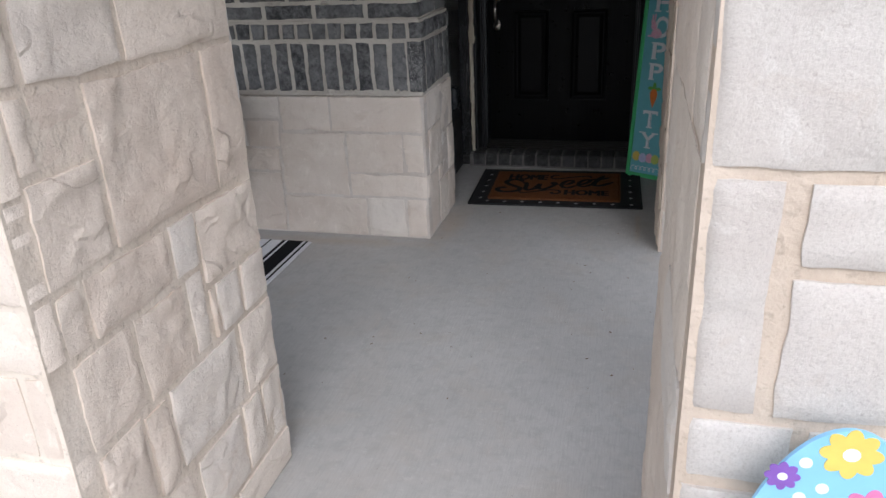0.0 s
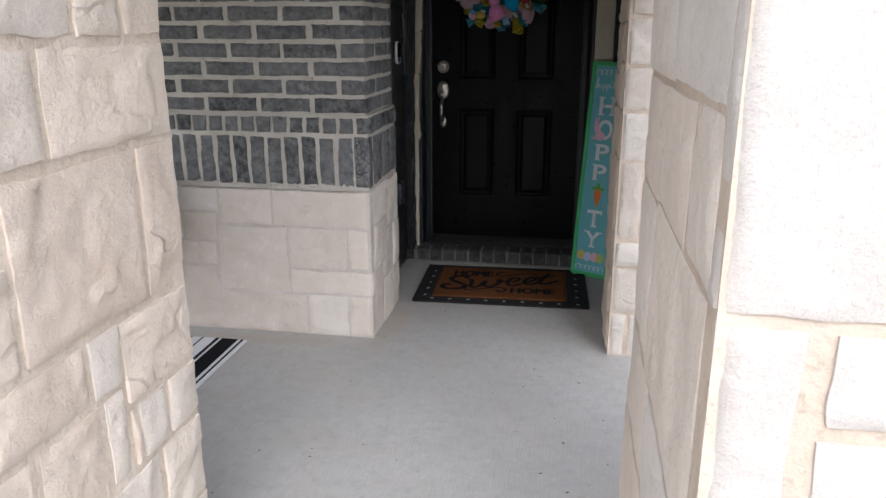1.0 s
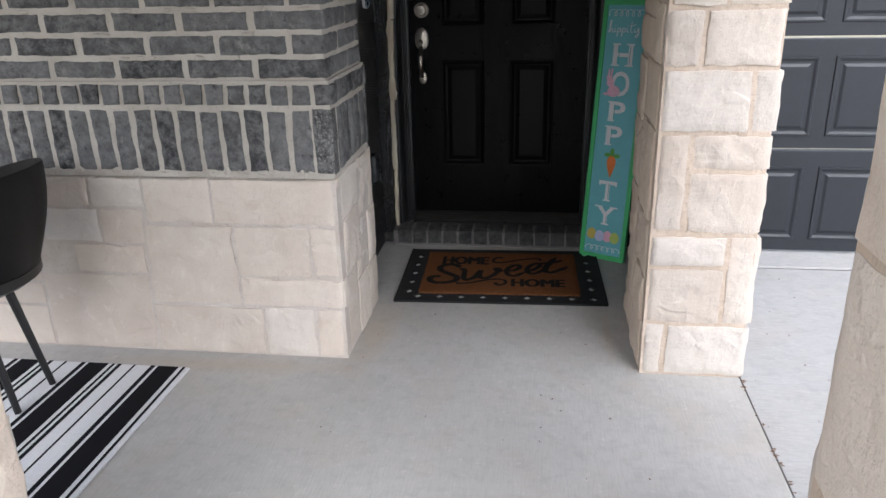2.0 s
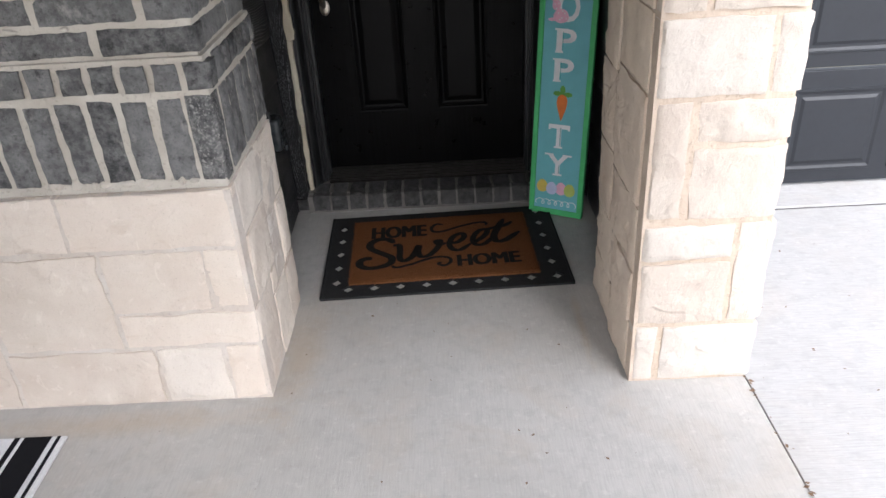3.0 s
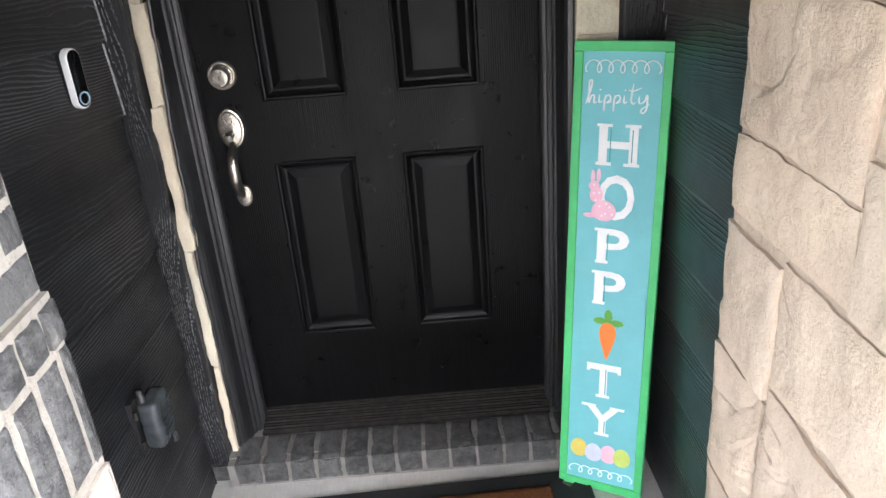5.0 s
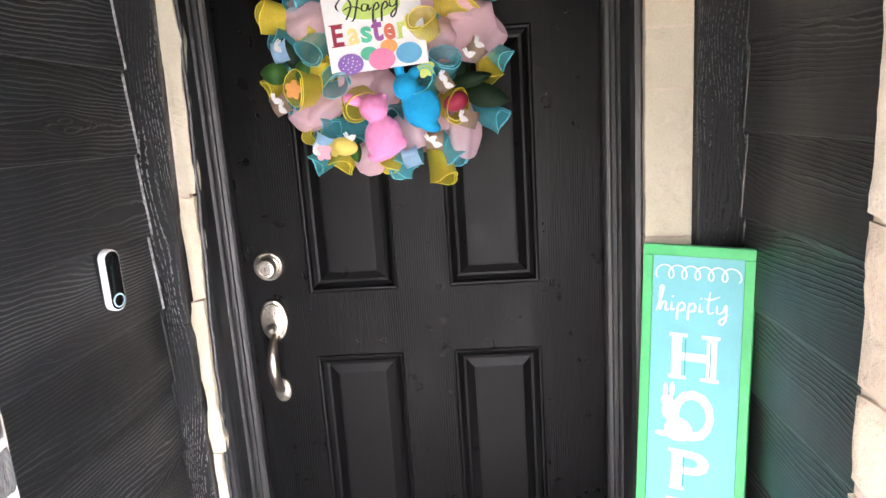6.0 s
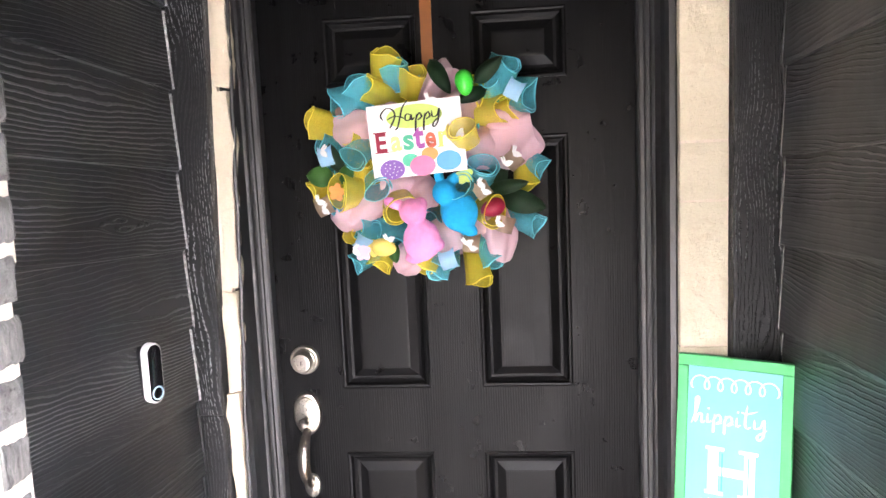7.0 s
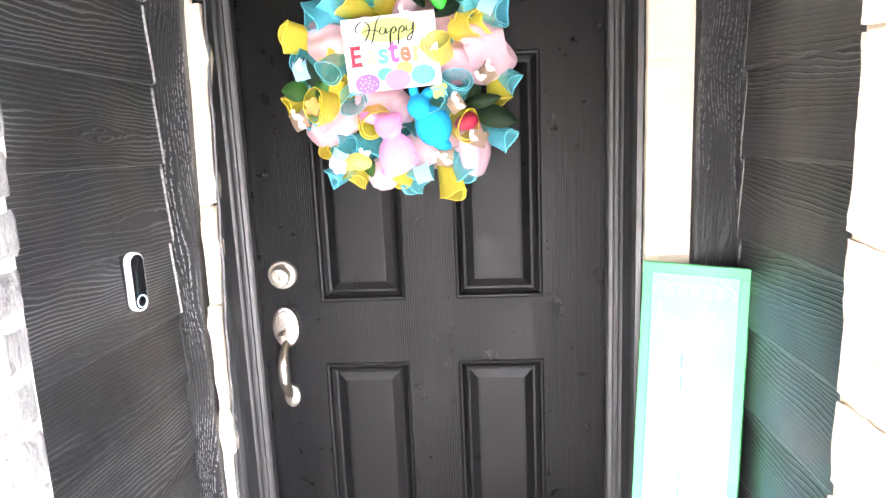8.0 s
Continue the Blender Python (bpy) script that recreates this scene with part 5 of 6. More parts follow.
# ---- doorbell and outlet ----
bell = empty("video_doorbell", "slim white video doorbell with black glossy face on siding", "doorbell", pose(SLX + 0.018, -0.432, 1.303, 0, 0, 69) @ Matrix.Scale(0.95, 4))
SHELL = plain("white_plastic", (0.80, 0.80, 0.79), 0.35, 0, 0.03, 30, 0)
GLOSS = plain("black_gloss", (0.006, 0.006, 0.007), 0.08, 0, 0.05, 30, 0)
RING = plain("blue_grey_ring", (0.42, 0.62, 0.75), 0.3, 0, 0.05, 30, 0)


def pill(rx, half, y0, y1, soft):
    """An upright plate with round ends, from y0 to y1."""
    bm = bmesh.new()
    rings = []
    for y, s in ((y0, 0.0), (y1 + soft, 0.0), (y1 + soft * 0.3, soft * 0.3), (y1, soft)):
        ring = []
        for k in range(40):
            a = 2 * math.pi * k / 40
            ring.append(bm.verts.new(((rx - s) * math.cos(a), y, (rx - s) * math.sin(a) + (half - rx) * (1 if math.sin(a) >= 0 else -1))))
        rings.append(ring)
    for a, b in zip(rings, rings[1:]):
        for k in range(40):
            bm.faces.new((a[k], a[(k + 1) % 40], b[(k + 1) % 40], b[k]))
    bm.faces.new(rings[0][::-1])
    bm.faces.new(rings[-1])
    bmesh.ops.recalc_face_normals(bm, faces=bm.faces[:])
    return bm


smooth(part("back_plate", pill(0.021, 0.064, 0.006, -0.006, 0.001), INK, bell, "dark mounting plate"))
smooth(part("case", pill(0.021, 0.066, -0.008, -0.025, 0.003), SHELL, bell, "white plastic case"))
smooth(part("face", pill(0.0178, 0.0620, -0.023, -0.0265, 0.001), GLOSS, bell, "glossy black face"))
smooth(part("button_ring", tube([(0.0135 * math.cos(a), -0.0275, 0.0135 * math.sin(a) - 0.043) for a in [2 * math.pi * k / 32 for k in range(32)]], 0.0016, 8, None, True), RING, bell, "pale ring round the button"))
smooth(part("lens", lathe([(0.008, 0.0), (0.008, -0.0012), (0.006, -0.002), (0.001, -0.0025)], 24, "y"), GLOSS, bell)).matrix_local = pose(0, -0.0270, 0.043)

POLY = plain("smoky_plastic", (0.05, 0.056, 0.06), 0.10, 0, 0.5, 30, 0.6)
outlet = empty("outdoor_outlet", "smoky plastic weatherproof outlet box on black siding", "outlet", pose(SLX + 0.008, -0.545, 0.515, 0, 0, 90))
smooth(part("base_plate", solid(-0.052, 0.052, -0.018, 0.006, -0.075, 0.075, 0.005), FRAME, outlet, "dark base plate"))
cover = smooth(part("cover", solid(-0.046, 0.046, -0.070, -0.019, -0.066, 0.064, 0.020, 4), POLY, outlet, "smoky clear bubble cover"))
for z in (-0.030, 0.0, 0.030):
    part("rib", solid(-0.036, 0.036, -0.0735, -0.0695, z - 0.003, z + 0.003, 0.0015, 1), POLY, cover)
smooth(part("cable_gland", lathe([(0.012, -0.012), (0.012, 0.006), (0.009, 0.010), (0.009, 0.022), (0.001, 0.024)], 16), CAULK, outlet, "black cable gland")).matrix_local = pose(-0.022, -0.030, 0.072)
for z in (0.045, -0.040):
    part("hinge", tube([(-0.052, -0.022, z - 0.010), (-0.052, -0.022, z + 0.010)], 0.006, 10), ALU, outlet, "pale hinge")
part("latch", solid(-0.008, 0.008, -0.081, -0.074, -0.072, -0.050, 0.002), POLY, outlet)

# ---- egg plaque in front of the column ----
plaque = empty("egg_plaque", "pale blue egg-shaped metal garden plaque painted with flowers", "garden ornament", pose(0.733, -4.115, 0.715, 0, 1, 0) @ Matrix.Scale(1.07, 4))
EGG_BLUE = plain("egg_blue", (0.25, 0.52, 0.76), 0.45, 0, 0.05, 20, 0.05)
smooth(part("egg_plate", disc(0, 0, 0.100, 0.185, 0.006, tip=0.14, n=64), EGG_BLUE, plaque, "pale blue plate"), 30)
for x, z, r, c in ((0.0, 0.157, 0.026, "yellow"), (-0.060, 0.120, 0.0155, "purple"), (0.030, 0.086, 0.027, "rose"), (0.070, 0.020, 0.018, "purple"), (-0.045, 0.03, 0.028, "yellow"), (0.03, -0.05, 0.032, "rose")):
    part("flower", disc(x, z, r, r, 0.0012, -0.006, 0, 64, None, 0.16, 8), PAINT[c], plaque, "painted flower")
    part("flower_heart", disc(x, z, r * 0.32, r * 0.3, 0.0008, -0.0072, 0, 16), WHITE, plaque, "white flower heart")
for x, z in ((-0.040, 0.140), (-0.040, 0.095), (0.045, 0.125), (-0.020, 0.110), (0.070, 0.075), (0.0, 0.02), (-0.075, 0.07)):
    part("dot", disc(x, z, 0.0065, 0.0065, 0.0008, -0.006, 0, 14), WHITE, plaque, "white dot")
part("stake", tube([(0, 0.004, -0.15), (0, 0.004, -0.675)], 0.005, 8), BLACK_METAL, plaque, "thin metal stake")

# ---- wreath ----
def make_mesh_ribbon(name, col, clear_part=0.22):
    """Thin woven ribbon that lets light through."""
    n = Nodes(name).local()
    weave = n.noise(700.0, 2.0, 0.5)
    n.set(Base_Color=n.ramp(weave, [(0.3, tuple(c * 0.86 for c in col)), (0.7, col)]), Roughness=0.45)
    tr = n.add("ShaderNodeBsdfTranslucent", Color=(*col, 1))
    clear = n.add("ShaderNodeBsdfTransparent")
    m1, m2 = n.add("ShaderNodeMixShader", Fac=0.4), n.add("ShaderNodeMixShader", Fac=clear_part)
    n.link(n.shader.outputs[0], m1.inputs[1])
    n.link(tr.outputs[0], m1.inputs[2])
    n.link(m1.outputs[0], m2.inputs[1])
    n.link(n.ramp(n.noise(800.0, 2.0, 0.6), [(0.35, clear_part * 0.75), (0.65, clear_part * 1.25)]), m2.inputs[0])
    n.link(clear.outputs[0], m2.inputs[2])
    n.link(m2.outputs[0], n.out.inputs[0])
    return n.mat


YELLOW_NET = make_mesh_ribbon("yellow_net", (0.96, 0.80, 0.08), 0.50)
TEAL_NET = make_mesh_ribbon("teal_net", (0.16, 0.68, 0.80), 0.55)
PINK_NET = make_mesh_ribbon("pink_net", (1.0, 0.70, 0.79), 0.22)
RIM = {YELLOW_NET: plain("yellow_cord", (0.92, 0.74, 0.06), 0.4, 0, 0.05, 30, 0), TEAL_NET: plain("teal_cord", (0.14, 0.62, 0.74), 0.4, 0, 0.05, 30, 0)}
LEAF_GREEN = plain("wreath_leaf", (0.012, 0.042, 0.014), 0.6, 0, 0.35, 25, 0.2)
LEAF_LIGHT = plain("wreath_leaf_light", (0.05, 0.17, 0.03), 0.55, 0, 0.35, 25, 0.2)
FUR_PINK = plain("pink_fur", (0.86, 0.30, 0.58), 0.9, 0, 0.10, 90, 0.8)
FUR_BLUE = plain("blue_fur", (0.005, 0.36, 0.70), 0.9, 0, 0.10, 90, 0.8)
SHINE_GREEN = plain("green_shine", (0.05, 0.62, 0.05), 0.25, 0, 0.05, 30, 0.05)
wreath = empty("wreath", "Easter wreath of curled net ribbon, eggs and toy rabbits", "wreath", pose(-0.042, 0.0, 1.688) @ Matrix.Diagonal((0.94, 1, 0.95, 1)))
part("ring_base", tube([(0.17 * math.cos(a), -0.045, 0.17 * math.sin(a)) for a in [2 * math.pi * k / 40 for k in range(40)]], 0.035, 10, None, True), LEAF_GREEN, wreath, "dark wreath ring")


def curl(r, length, turns, flare, seed, wild=0.75):
    """A strip of net rolled into an open tube along +x, with a corded rim."""
    rng = random.Random(seed)
    bm = bmesh.new()
    n, m = 34, 6
    rows = []
    for j in range(m + 1):
        v = j / m
        row = []
        for i in range(n + 1):
            u = i / n
            a = 2 * math.pi * turns * u + seed
            rr = r * (1 - 0.25 * u) * (1 + flare * (v - 0.4)) * (1 + wild * (0.10 * math.sin(3 * a + seed) + 0.13 * math.sin(2.6 * v + 2 * a + seed) + 0.05 * math.sin(7 * a)))
            row.append(Vector((length * (v - 0.5) + 0.30 * wild * r * math.sin(2 * a + seed), rr * math.cos(a) * 0.8, rr * math.sin(a) * 1.12)))
        rows.append(row)
    verts = [[bm.verts.new(p) for p in row] for row in rows]
    for j in range(m):
        for i in range(n):
            bm.faces.new((verts[j][i], verts[j][i + 1], verts[j + 1][i + 1], verts[j + 1][i]))
    sheet = len(bm.faces)
    tube(rows[-1], 0.0012, 4, bm)
    tube(rows[0], 0.0012, 4, bm)
    bm.faces.ensure_lookup_table()
    for f in bm.faces[sheet:]:
        f.material_index = 1
    return bm


def put(ob, x, z, y, turn=0.0, pitch=0.0, roll=0.0):
    """turn: direction in the wreath's plane, counter-clockwise from +x; pitch: how far it points out of the door."""
    ob.matrix_local = Matrix.Translation((x, y, z)) @ Matrix.Rotation(-radians(turn), 4, "Y") @ Matrix.Rotation(-radians(pitch), 4, "Z") @ Matrix.Rotation(radians(roll), 4, "X")
    return ob


YELLOW = [(-0.091, 0.248, 70, 0.075, 0.026), (-0.25, 0.118, 170, 0.085, 0.026), (-0.029, 0.205, 80, 0.075, 0.026), (-0.098, 0.186, 160, 0.095, 0.024),
          (0.149, 0.128, 5, 0.11, 0.027), (0.202, 0.127, 10, 0.06, 0.025), (0.105, 0.074, -90, 0.04, 0.028), (-0.195, -0.049, -90, 0.04, 0.034),
          (-0.166, 0.0, 80, 0.05, 0.020), (-0.07, -0.083, -90, 0.03, 0.034), (-0.195, -0.161, 20, 0.04, 0.019), (-0.123, -0.216, 250, 0.06, 0.026),
          (0.116, -0.24, 280, 0.11, 0.025), (-0.007, -0.232, 240, 0.05, 0.023), (0.246, -0.028, 280, 0.06, 0.022), (0.152, -0.106, -90, 0.04, 0.032)]
TEAL = [(-0.189, 0.176, 200, 0.08, 0.029), (-0.152, 0.188, 120, 0.08, 0.025), (-0.064, 0.223, 100, 0.07, 0.024), (0.188, 0.213, 60, 0.09, 0.028),
        (0.232, 0.169, 350, 0.08, 0.030), (0.171, 0.176, 100, 0.06, 0.022), (-0.162, 0.046, -90, 0.05, 0.029), (-0.122, -0.034, -90, 0.05, 0.028),
        (-0.234, 0.053, 170, 0.07, 0.026), (0.141, -0.013, -90, 0.05, 0.030), (0.1, -0.057, -90, 0.04, 0.029), (0.268, -0.004, 330, 0.05, 0.022),
        (0.236, -0.137, 335, 0.09, 0.024), (0.144, -0.212, 290, 0.08, 0.024), (0.04, -0.216, 260, 0.07, 0.024), (0.023, -0.252, 250, 0.05, 0.020)]
TEAL_LOW = [(-0.091, -0.15, 190, 0.09, 0.024), (-0.149, -0.145, 170, 0.07, 0.024), (-0.17, -0.22, 210, 0.06, 0.022), (-0.218, -0.073, 200, 0.06, 0.022)]
YELLOW_LOW = [(-0.268, -0.039, 200, 0.06, 0.019), (-0.171, 0.082, 150, 0.05, 0.026)]
seed = 0
for net, rows in ((YELLOW_NET, YELLOW), (YELLOW_NET, YELLOW_LOW), (TEAL_NET, TEAL), (TEAL_NET, TEAL_LOW)):
    for x, z, turn, length, r in rows:
        seed += 1
        facing = turn == -90
        bm = curl(r * 1.1, 0.075, 1.35, 0.25, seed, 0.3) if facing else curl(r * 1.2, length, 1.5, 0.18, seed)
        out = -0.172 if (x, z) == (0.105, 0.074) else -0.125 if facing else -0.090
        ob = smooth(part("ribbon_curl", bm, net, wreath, "yellow net curl" if net is YELLOW_NET else "turquoise net curl"), 180)
        ob.data.materials.append(RIM[net])
        put(ob, x, z, out, (seed * 67) % 360 if facing else turn, 62 if facing else 30, 0)
rng = random.Random(70)
for k in range(26):
    a, d = rng.uniform(0, 360), rng.uniform(0.10, 0.225)
    net = (YELLOW_NET, TEAL_NET)[k % 2]
    ob = smooth(part("ribbon_curl", curl(rng.uniform(0.020, 0.028), rng.uniform(0.05, 0.09), 1.4, 0.35, 100 + k), net, wreath, "yellow net curl" if k % 2 == 0 else "turquoise net curl"), 180)
    ob.data.materials.append(RIM[net])
    put(ob, d * math.cos(radians(a)), d * math.sin(radians(a)), -0.065, a + rng.uniform(-40, 40), rng.uniform(10, 70), 0)

PINK = [(-0.181, 0.108, 0.050, 0.046), (0.031, 0.2, 0.058, 0.032), (0.132, 0.044, 0.042, 0.042), (0.211, 0.062, 0.062, 0.062), (0.201, 0.104, 0.050, 0.034),
        (-0.161, -0.094, 0.062, 0.038), (-0.202, -0.11, 0.040, 0.036), (-0.065, -0.047, 0.050, 0.044), (0.046, -0.173, 0.046, 0.046), (-0.054, -0.224, 0.038, 0.036),
        (0.175, -0.167, 0.068, 0.038), (-0.094, 0.111, 0.05, 0.05), (0.093, 0.145, 0.05, 0.042), (-0.015, -0.063, 0.042, 0.042), (0.111, -0.14, 0.042, 0.042)]


def pouf(rx, rz, seed):
    """A loose puff of net ribbon: a few broad soft folds, gathered at one end, its far edge open and rolled."""
    bm = bmesh.new()
    rng = random.Random(seed)
    lean, turn = rng.uniform(-0.5, 0.5), rng.uniform(0, 6.28)
    n, m = 40, 16
    rows = []
    for j in range(m + 1):
        v = j / m
        row = []
        for i in range(n):
            a = 2 * math.pi * i / n
            swell = (0.30 + 0.80 * math.sin(math.pi * min(1.0, 0.08 + v * 0.80)) ** 0.8) * (1 if v < 0.93 else 1.05)
            fold = 1 + 0.13 * math.sin(3 * a + turn + 1.5 * v) * v + 0.07 * math.sin(7 * a + 2.2 * turn + 2.0 * v) + 0.05 * noise.noise(Vector((math.cos(a) * 2, v * 3, seed + math.sin(a) * 2)))
            row.append(bm.verts.new((rx * (2.1 * v - 1.05) + 0.10 * rx * math.sin(2 * a + turn) * v, 0.040 * swell * fold * math.cos(a), rz * 1.1 * swell * fold * math.sin(a) + lean * rz * v * (1 - v))))
        rows.append(row)
    for p, q in zip(rows, rows[1:]):
        for i in range(n):
            bm.faces.new((p[i], p[(i + 1) % n], q[(i + 1) % n], q[i]))
    bm.faces.new(rows[0][::-1])
    return bm


rng = random.Random(77)
for k, (x, z, rx, rz) in enumerate(PINK):
    ob = smooth(part("net_puff", pouf(rx, rz, k), PINK_NET, wreath, "dusty pink net puff"), 180)
    put(ob, x, z, -0.078, math.degrees(math.atan2(z, x)) + rng.uniform(-60, 60), rng.uniform(-8, 16))

LEAF = [(0.046, 0.217, 300, 0.10, 0.034, 0), (0.163, 0.225, 40, 0.09, 0.034, 0), (0.122, 0.168, 200, 0.08, 0.03, 0), (0.203, -0.052, 10, 0.10, 0.03, 0), (0.237, -0.091, 345, 0.115, 0.048, 0),
        (-0.221, 0.031, 110, 0.08, 0.03, 0), (-0.263, -0.01, 175, 0.066, 0.044, 1), (-0.195, -0.006, 60, 0.06, 0.032, 1), (-0.086, -0.205, 280, 0.05, 0.026, 1)]


def leaf(length, width):
    bm = bmesh.new()
    rows = []
    for j in range(11):
        v = j / 10
        w = 1.2 * width / 2 * math.sin(math.pi * v ** 0.8) ** 0.62 if 0 < j < 10 else 0.0008
        rows.append([bm.verts.new((length * (v - 0.5), -0.012 * math.sin(math.pi * v) + 0.010 * abs(s) ** 1.5, s * w)) for s in (-1, -0.5, 0, 0.5, 1)])
    for a, b in zip(rows, rows[1:]):
        for k in range(4):
            bm.faces.new((a[k], a[k + 1], b[k + 1], b[k]))
    bmesh.ops.solidify(bm, geom=bm.faces[:], thickness=0.0012)
    return bm


for x, z, turn, length, width, light in LEAF:
    ob = smooth(part("leaf", leaf(length, width), LEAF_LIGHT if light else LEAF_GREEN, wreath, "glossy green leaf"), 60)
    put(ob, x, z, -0.130, turn, 12)


def egg(r, h):
    return lathe([(r * math.sin(math.pi * (k + 0.15) / 16.3) * (1 - 0.14 * math.cos(math.pi * k / 16)), -h * math.cos(math.pi * (k + 0.15) / 16.3)) for k in range(17)], 24)


for x, z, turn, c in ((0.107, 0.196, 8, SHINE_GREEN), (0.164, -0.100, -70, PAINT["red"]), (-0.107, -0.188, 80, PAINT["yellow"])):
    put(smooth(part("egg", egg(0.022, 0.031), c, wreath, "glossy plastic egg"), 180), x, z, -0.150, turn)


def toy(blobs, seed):
    """A soft toy as one mesh: overlapping furry lumps (x, y, z, rx, ry, rz, turn)."""
    bm = bmesh.new()
    for x, y, z, rx, ry, rz, turn in blobs:
        one = bmesh.new()
        bmesh.ops.create_icosphere(one, subdivisions=4, radius=1)
        for v in one.verts:
            f = 1 + 0.05 * noise.noise(v.co * 7 + Vector((seed, x * 50, z * 50))) + 0.03 * noise.noise(v.co * 17)
            v.co = Vector((v.co.x * rx, v.co.y * ry, v.co.z * rz)) * f
        one.transform(Matrix.Translation((x, y, z)) @ Matrix.Rotation(radians(turn), 4, "Y"))
        joined(one, bm)
    return bm


def soft(ob):
    """Melts the lumps of a soft toy into one skin."""
    r = ob.modifiers.new("skin", "REMESH")
    r.mode, r.voxel_size, r.use_smooth_shade = "VOXEL", 0.003, True
    m = ob.modifiers.new("ease", "SMOOTH")
    m.factor, m.iterations = 0.5, 9
    return ob


soft(part("toy_rabbit", toy([(-0.012, -0.150, -0.172, 0.046, 0.032, 0.052, 0), (-0.030, -0.155, -0.102, 0.034, 0.030, 0.032, 0), (-0.074, -0.150, -0.082, 0.030, 0.012, 0.014, 20),
                               (-0.012, -0.148, -0.086, 0.018, 0.016, 0.018, 30), (0.022, -0.145, -0.185, 0.022, 0.020, 0.018, 0), (-0.030, -0.145, -0.215, 0.026, 0.018, 0.016, 0)], 3), FUR_PINK, wreath, "furry pink toy rabbit"))
soft(part("toy_rabbit", toy([(0.082, -0.140, -0.108, 0.046, 0.030, 0.050, -20), (0.048, -0.145, -0.060, 0.030, 0.028, 0.030, 0), (0.036, -0.140, -0.022, 0.012, 0.011, 0.026, -10),
                               (0.072, -0.140, -0.028, 0.022, 0.011, 0.014, -30), (0.098, -0.135, -0.150, 0.030, 0.020, 0.018, 30)], 9), FUR_BLUE, wreath, "furry blue toy rabbit"))
KRAFT = plain("kraft_print_ribbon", (0.40, 0.29, 0.21), 0.7, 0, 0.12, 60, 0.1)
PALE_BLUE = plain("pale_blue_ribbon", (0.42, 0.66, 0.86), 0.6, 0, 0.1, 40, 0.05)


def ribbon_tail(w, h, bow, seed):
    """A short bowed end of flat ribbon with a swallow-tail cut."""
    bm = bmesh.new()
    rows = []
    for j in range(9):
        v = j / 8
        notch = [0.0, 0.14 * h * (v > 0.99), 0.26 * h * (v > 0.99), 0.14 * h * (v > 0.99), 0.0]
        rows.append([bm.verts.new((w * (k / 4 - 0.5), -bow * math.sin(math.pi * v) - 0.3 * bow * math.sin(math.pi * k / 4 + seed), h * (v - 0.5) - notch[k])) for k in range(5)])
    for a, b in zip(rows, rows[1:]):
        for k in range(4):
            bm.faces.new((a[k], a[k + 1], b[k + 1], b[k]))
    bmesh.ops.solidify(bm, geom=bm.faces[:], thickness=0.0008)
    return bm


for k, (x, z, turn, kind_of) in enumerate(((0.215, 0.014, 40, KRAFT), (-0.252, -0.080, 20, KRAFT), (0.110, -0.184, -8, KRAFT), (0.138, -0.052, 30, KRAFT), (-0.240, 0.040, 10, PALE_BLUE),
                                           (-0.160, -0.176, 60, PALE_BLUE), (0.226, 0.176, -30, PALE_BLUE), (0.190, -0.140, 70, KRAFT), (0.050, -0.222, 15, PALE_BLUE))):
    put(smooth(part("print_ribbon", ribbon_tail(0.040, 0.050, 0.010, k), kind_of, wreath, "tan printed ribbon tail" if kind_of is KRAFT else "pale blue ribbon tail"), 60), x, z, -0.140, turn, 8)
for x, z, c in ((-0.216, -0.050, "peach"), (-0.160, -0.198, "pink"), (-0.128, -0.190, "yellow"), (0.100, -0.020, "lime")):
    put(smooth(part("paper_flower", disc(0, 0, 0.020, 0.018, 0.006, 0, 0, 40, None, 0.20, 5), PAINT[c], wreath, "small paper flower")), x, z, -0.146, x * 300, 15)
WHITES = [(-0.242, 0.046), (-0.256, -0.072), (-0.246, -0.094), (0.205, 0.004), (0.226, 0.024), (0.104, -0.182), (0.114, -0.196), (0.138, -0.044), (0.027, 0.160), (0.180, -0.140), (-0.088, -0.168), (0.150, -0.062), (-0.176, -0.196)]
for k, (x, z) in enumerate(WHITES):
    bm = disc(0, 0, 0.012, 0.009, 0.002)
    disc(-0.010, 0.008, 0.0065, 0.0065, 0.002, 0, 0, 16, bm)
    disc(-0.013, 0.018, 0.003, 0.008, 0.002, 0, 0, 12, bm)
    disc(-0.006, 0.018, 0.003, 0.008, 0.002, 0, 0, 12, bm)
    disc(0.012, -0.001, 0.0042, 0.0042, 0.002, 0, 0, 12, bm)
    put(part("cut_out", bm, WHITE, wreath, "small white rabbit cut-out"), x, z, -0.1555, (k * 47) % 80 - 40, 8).scale = (0.78, 0.78, 0.78)
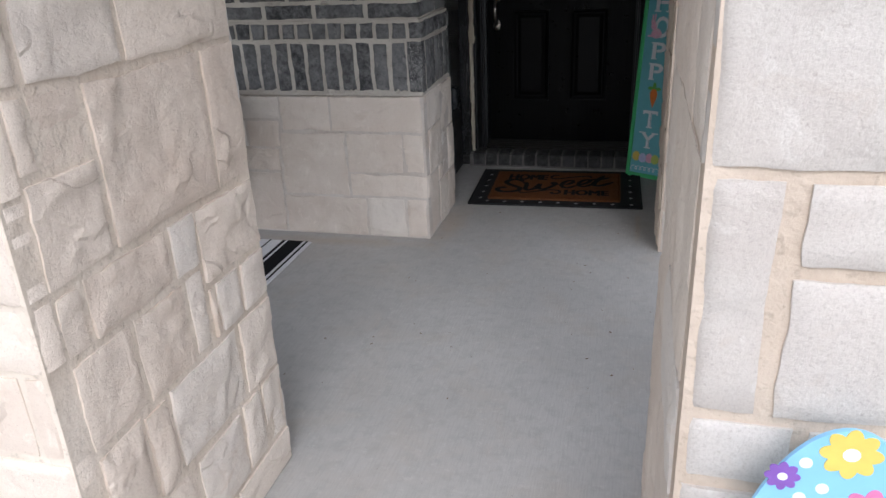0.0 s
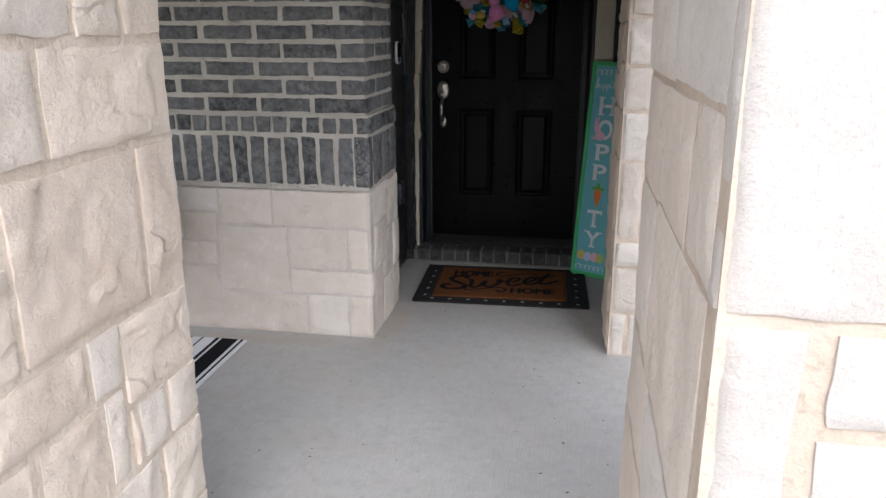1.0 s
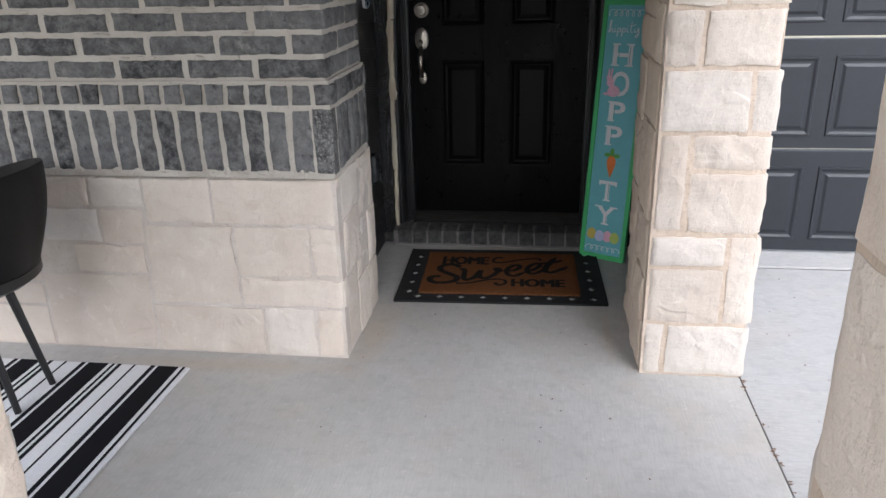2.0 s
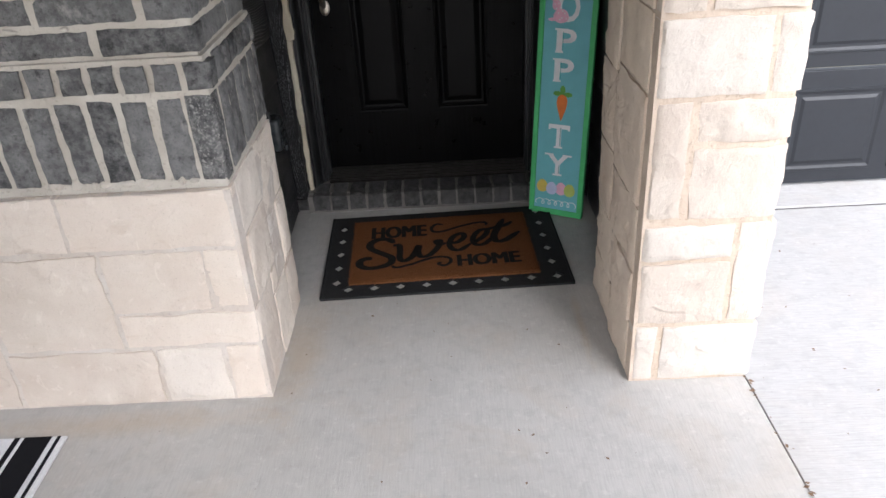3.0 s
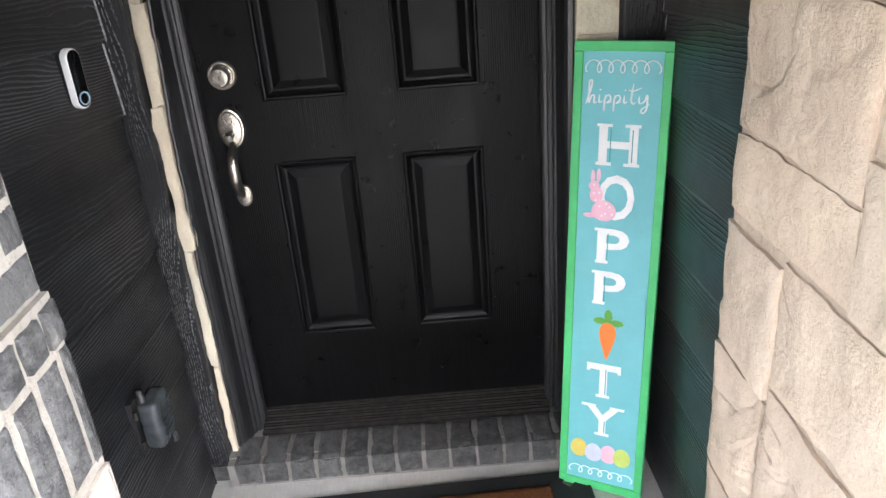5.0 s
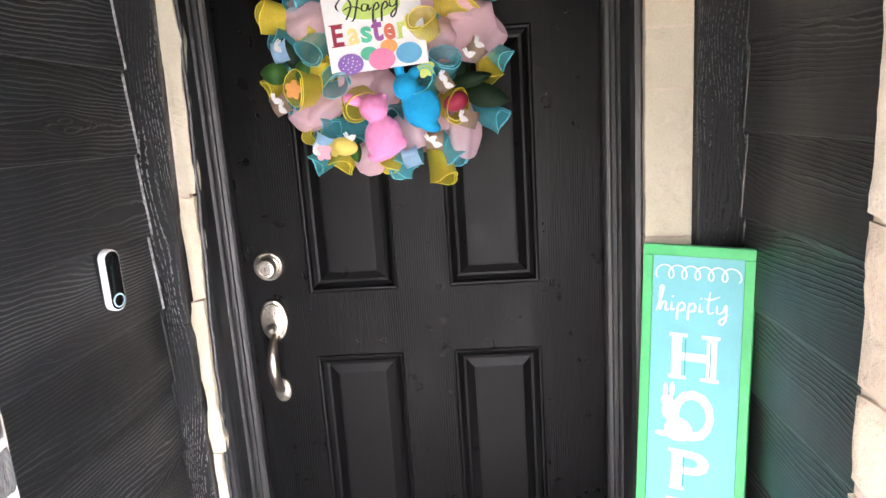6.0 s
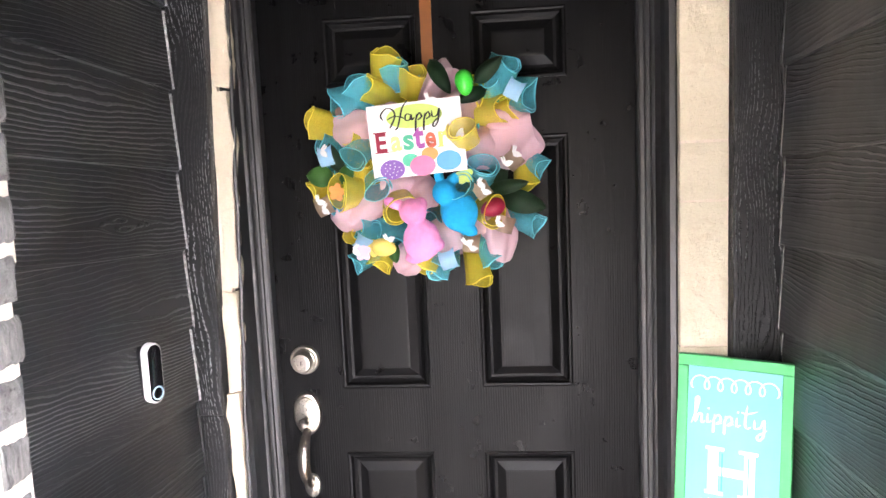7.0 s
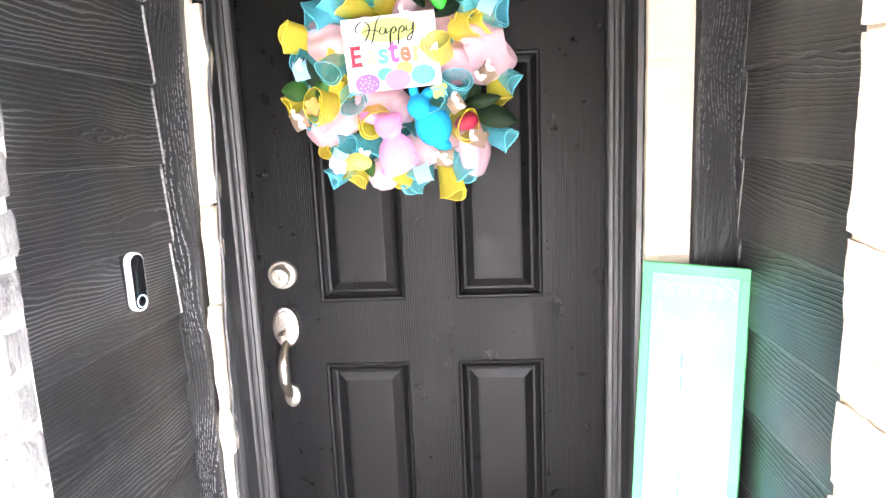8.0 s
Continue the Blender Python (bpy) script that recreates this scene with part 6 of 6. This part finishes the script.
# the square board on the wreath
board = part("greeting_board", solid(-0.114, 0.114, 0.0, 0.006, -0.088, 0.086, 0.002), WHITE, wreath, "white greeting board with coloured lettering")
board.matrix_local = pose(-0.012, -0.160, 0.0722, 0, -4.0, 0)
for b in ((-0.03, 0.052, 0.09, 0.028),):
    part("tint", disc(b[0] + 0.03, b[1], b[2] * 0.75, b[3], 0.0003, 0, 0, 32), plain("lime_wash", (0.52, 0.68, 0.16), 0.6, 0, 0.1, 40, 0), board, "soft lime wash")
for x, ch, c, z1 in ((-0.086, "E", "red", 0.022), (-0.050, "a", "sand", 0.010), (-0.020, "s", "mint", 0.010), (0.006, "t", "plum", 0.026), (0.034, "e", "coral", 0.010), (0.066, "r", "lime", 0.010)):
    bm = letters(ch, x - 0.013, x + 0.013, -0.026, z1, 0.001, 0.03)
    for v in bm.verts:
        v.co.y -= 0.0006
    for zs in ((-0.0255, z1 - 0.0005) if ch == "E" else (-0.0255,) if ch in "ar" else ()):
        solid(x - 0.0175, x + (0.0150 if ch == "E" else -0.002), -0.0016, -0.0007, zs - 0.0012, zs + 0.0012, bm=bm)
    part("letter", bm, PAINT[c], board, c + " letter")
bm = bmesh.new()
for line in ([(-0.076, 0.050), (-0.080, 0.062), (-0.066, 0.076), (-0.050, 0.072), (-0.046, 0.056), (-0.058, 0.034), (-0.062, 0.030)],
             [(-0.016, 0.086), (-0.026, 0.074), (-0.034, 0.052), (-0.042, 0.030), (-0.050, 0.024)],
             [(-0.066, 0.050), (-0.050, 0.056), (-0.034, 0.054), (-0.022, 0.048)],
             [(-0.006, 0.056), (-0.018, 0.058), (-0.022, 0.046), (-0.012, 0.044), (-0.006, 0.056), (-0.006, 0.044), (0.002, 0.050)],
             [(0.006, 0.056), (0.000, 0.016), (0.004, 0.044), (0.014, 0.058), (0.018, 0.048), (0.008, 0.042), (0.022, 0.050)],
             [(0.026, 0.056), (0.020, 0.016), (0.024, 0.044), (0.034, 0.058), (0.038, 0.048), (0.028, 0.042), (0.042, 0.048)],
             [(0.044, 0.060), (0.044, 0.046), (0.056, 0.048), (0.062, 0.064), (0.056, 0.034), (0.046, 0.022), (0.044, 0.030), (0.062, 0.046)]):
    stroke(line, 0.0042, 0.0008, 0.45, bm, 5, -0.0006)
part("pen_lettering", bm, INK, board, "black hand-lettered word")
for x, z, rx, c in ((-0.020, -0.050, 0.020, "mint"), (0.028, -0.040, 0.020, "peach"), (-0.066, -0.068, 0.030, "purple"), (0.008, -0.066, 0.031, "rose"), (0.072, -0.060, 0.030, "blue")):
    part("egg_relief", disc(x, z, rx, rx * 0.78, 0.0022 if rx > 0.025 else 0.001, 0, 0.0, 28), PAINT[c], board, "painted egg")
for k in range(16):
    a, d = k * 2.4, 0.024 * math.sqrt((k + 0.5) / 16)
    part("dot", disc(-0.066 + d * math.cos(a), -0.068 + 0.75 * d * math.sin(a), 0.0014, 0.0014, 0.003, 0, 0, 8), WHITE, board, "white dot")
part("hanger", solid(-0.010, 0.019, -0.006, -0.003, 0.20, 0.552), plain("copper_ribbon", (0.24, 0.085, 0.02), 0.4, 0.3, 0.1, 20, 0.1), wreath, "copper-brown hanging strap")

# ---- bits on the floor ----
bm = bmesh.new()
rng = random.Random(55)
for k in range(190):
    x, y = (rng.uniform(-1.2, 0.9), rng.uniform(-3.0, -0.5)) if k < 80 else (rng.uniform(0.99, 2.5), rng.uniform(-3.0, -0.5)) if k < 160 else (0.982 + rng.uniform(-0.006, 0.008), rng.uniform(-2.6, -1.5))
    s = rng.uniform(0.002, 0.008) if k < 160 else rng.uniform(0.003, 0.012)
    a = rng.uniform(0, 6.28)
    pts = [(x + s * math.cos(a + b) * (1 if j % 2 else 0.5), y + s * math.sin(a + b) * (1 if j % 2 else 0.5), 0.0015 + rng.uniform(0, 0.003)) for j, b in enumerate((0, 1.2, 2.6, 4.0, 5.2))]
    bm.faces.new([bm.verts.new(p) for p in pts])
tagged(part("leaf_litter", bm, plain("dry_leaf", (0.16, 0.10, 0.06), 0.8), None), "scattered crumbs of dry leaves on the concrete", "litter", kind="stuff")
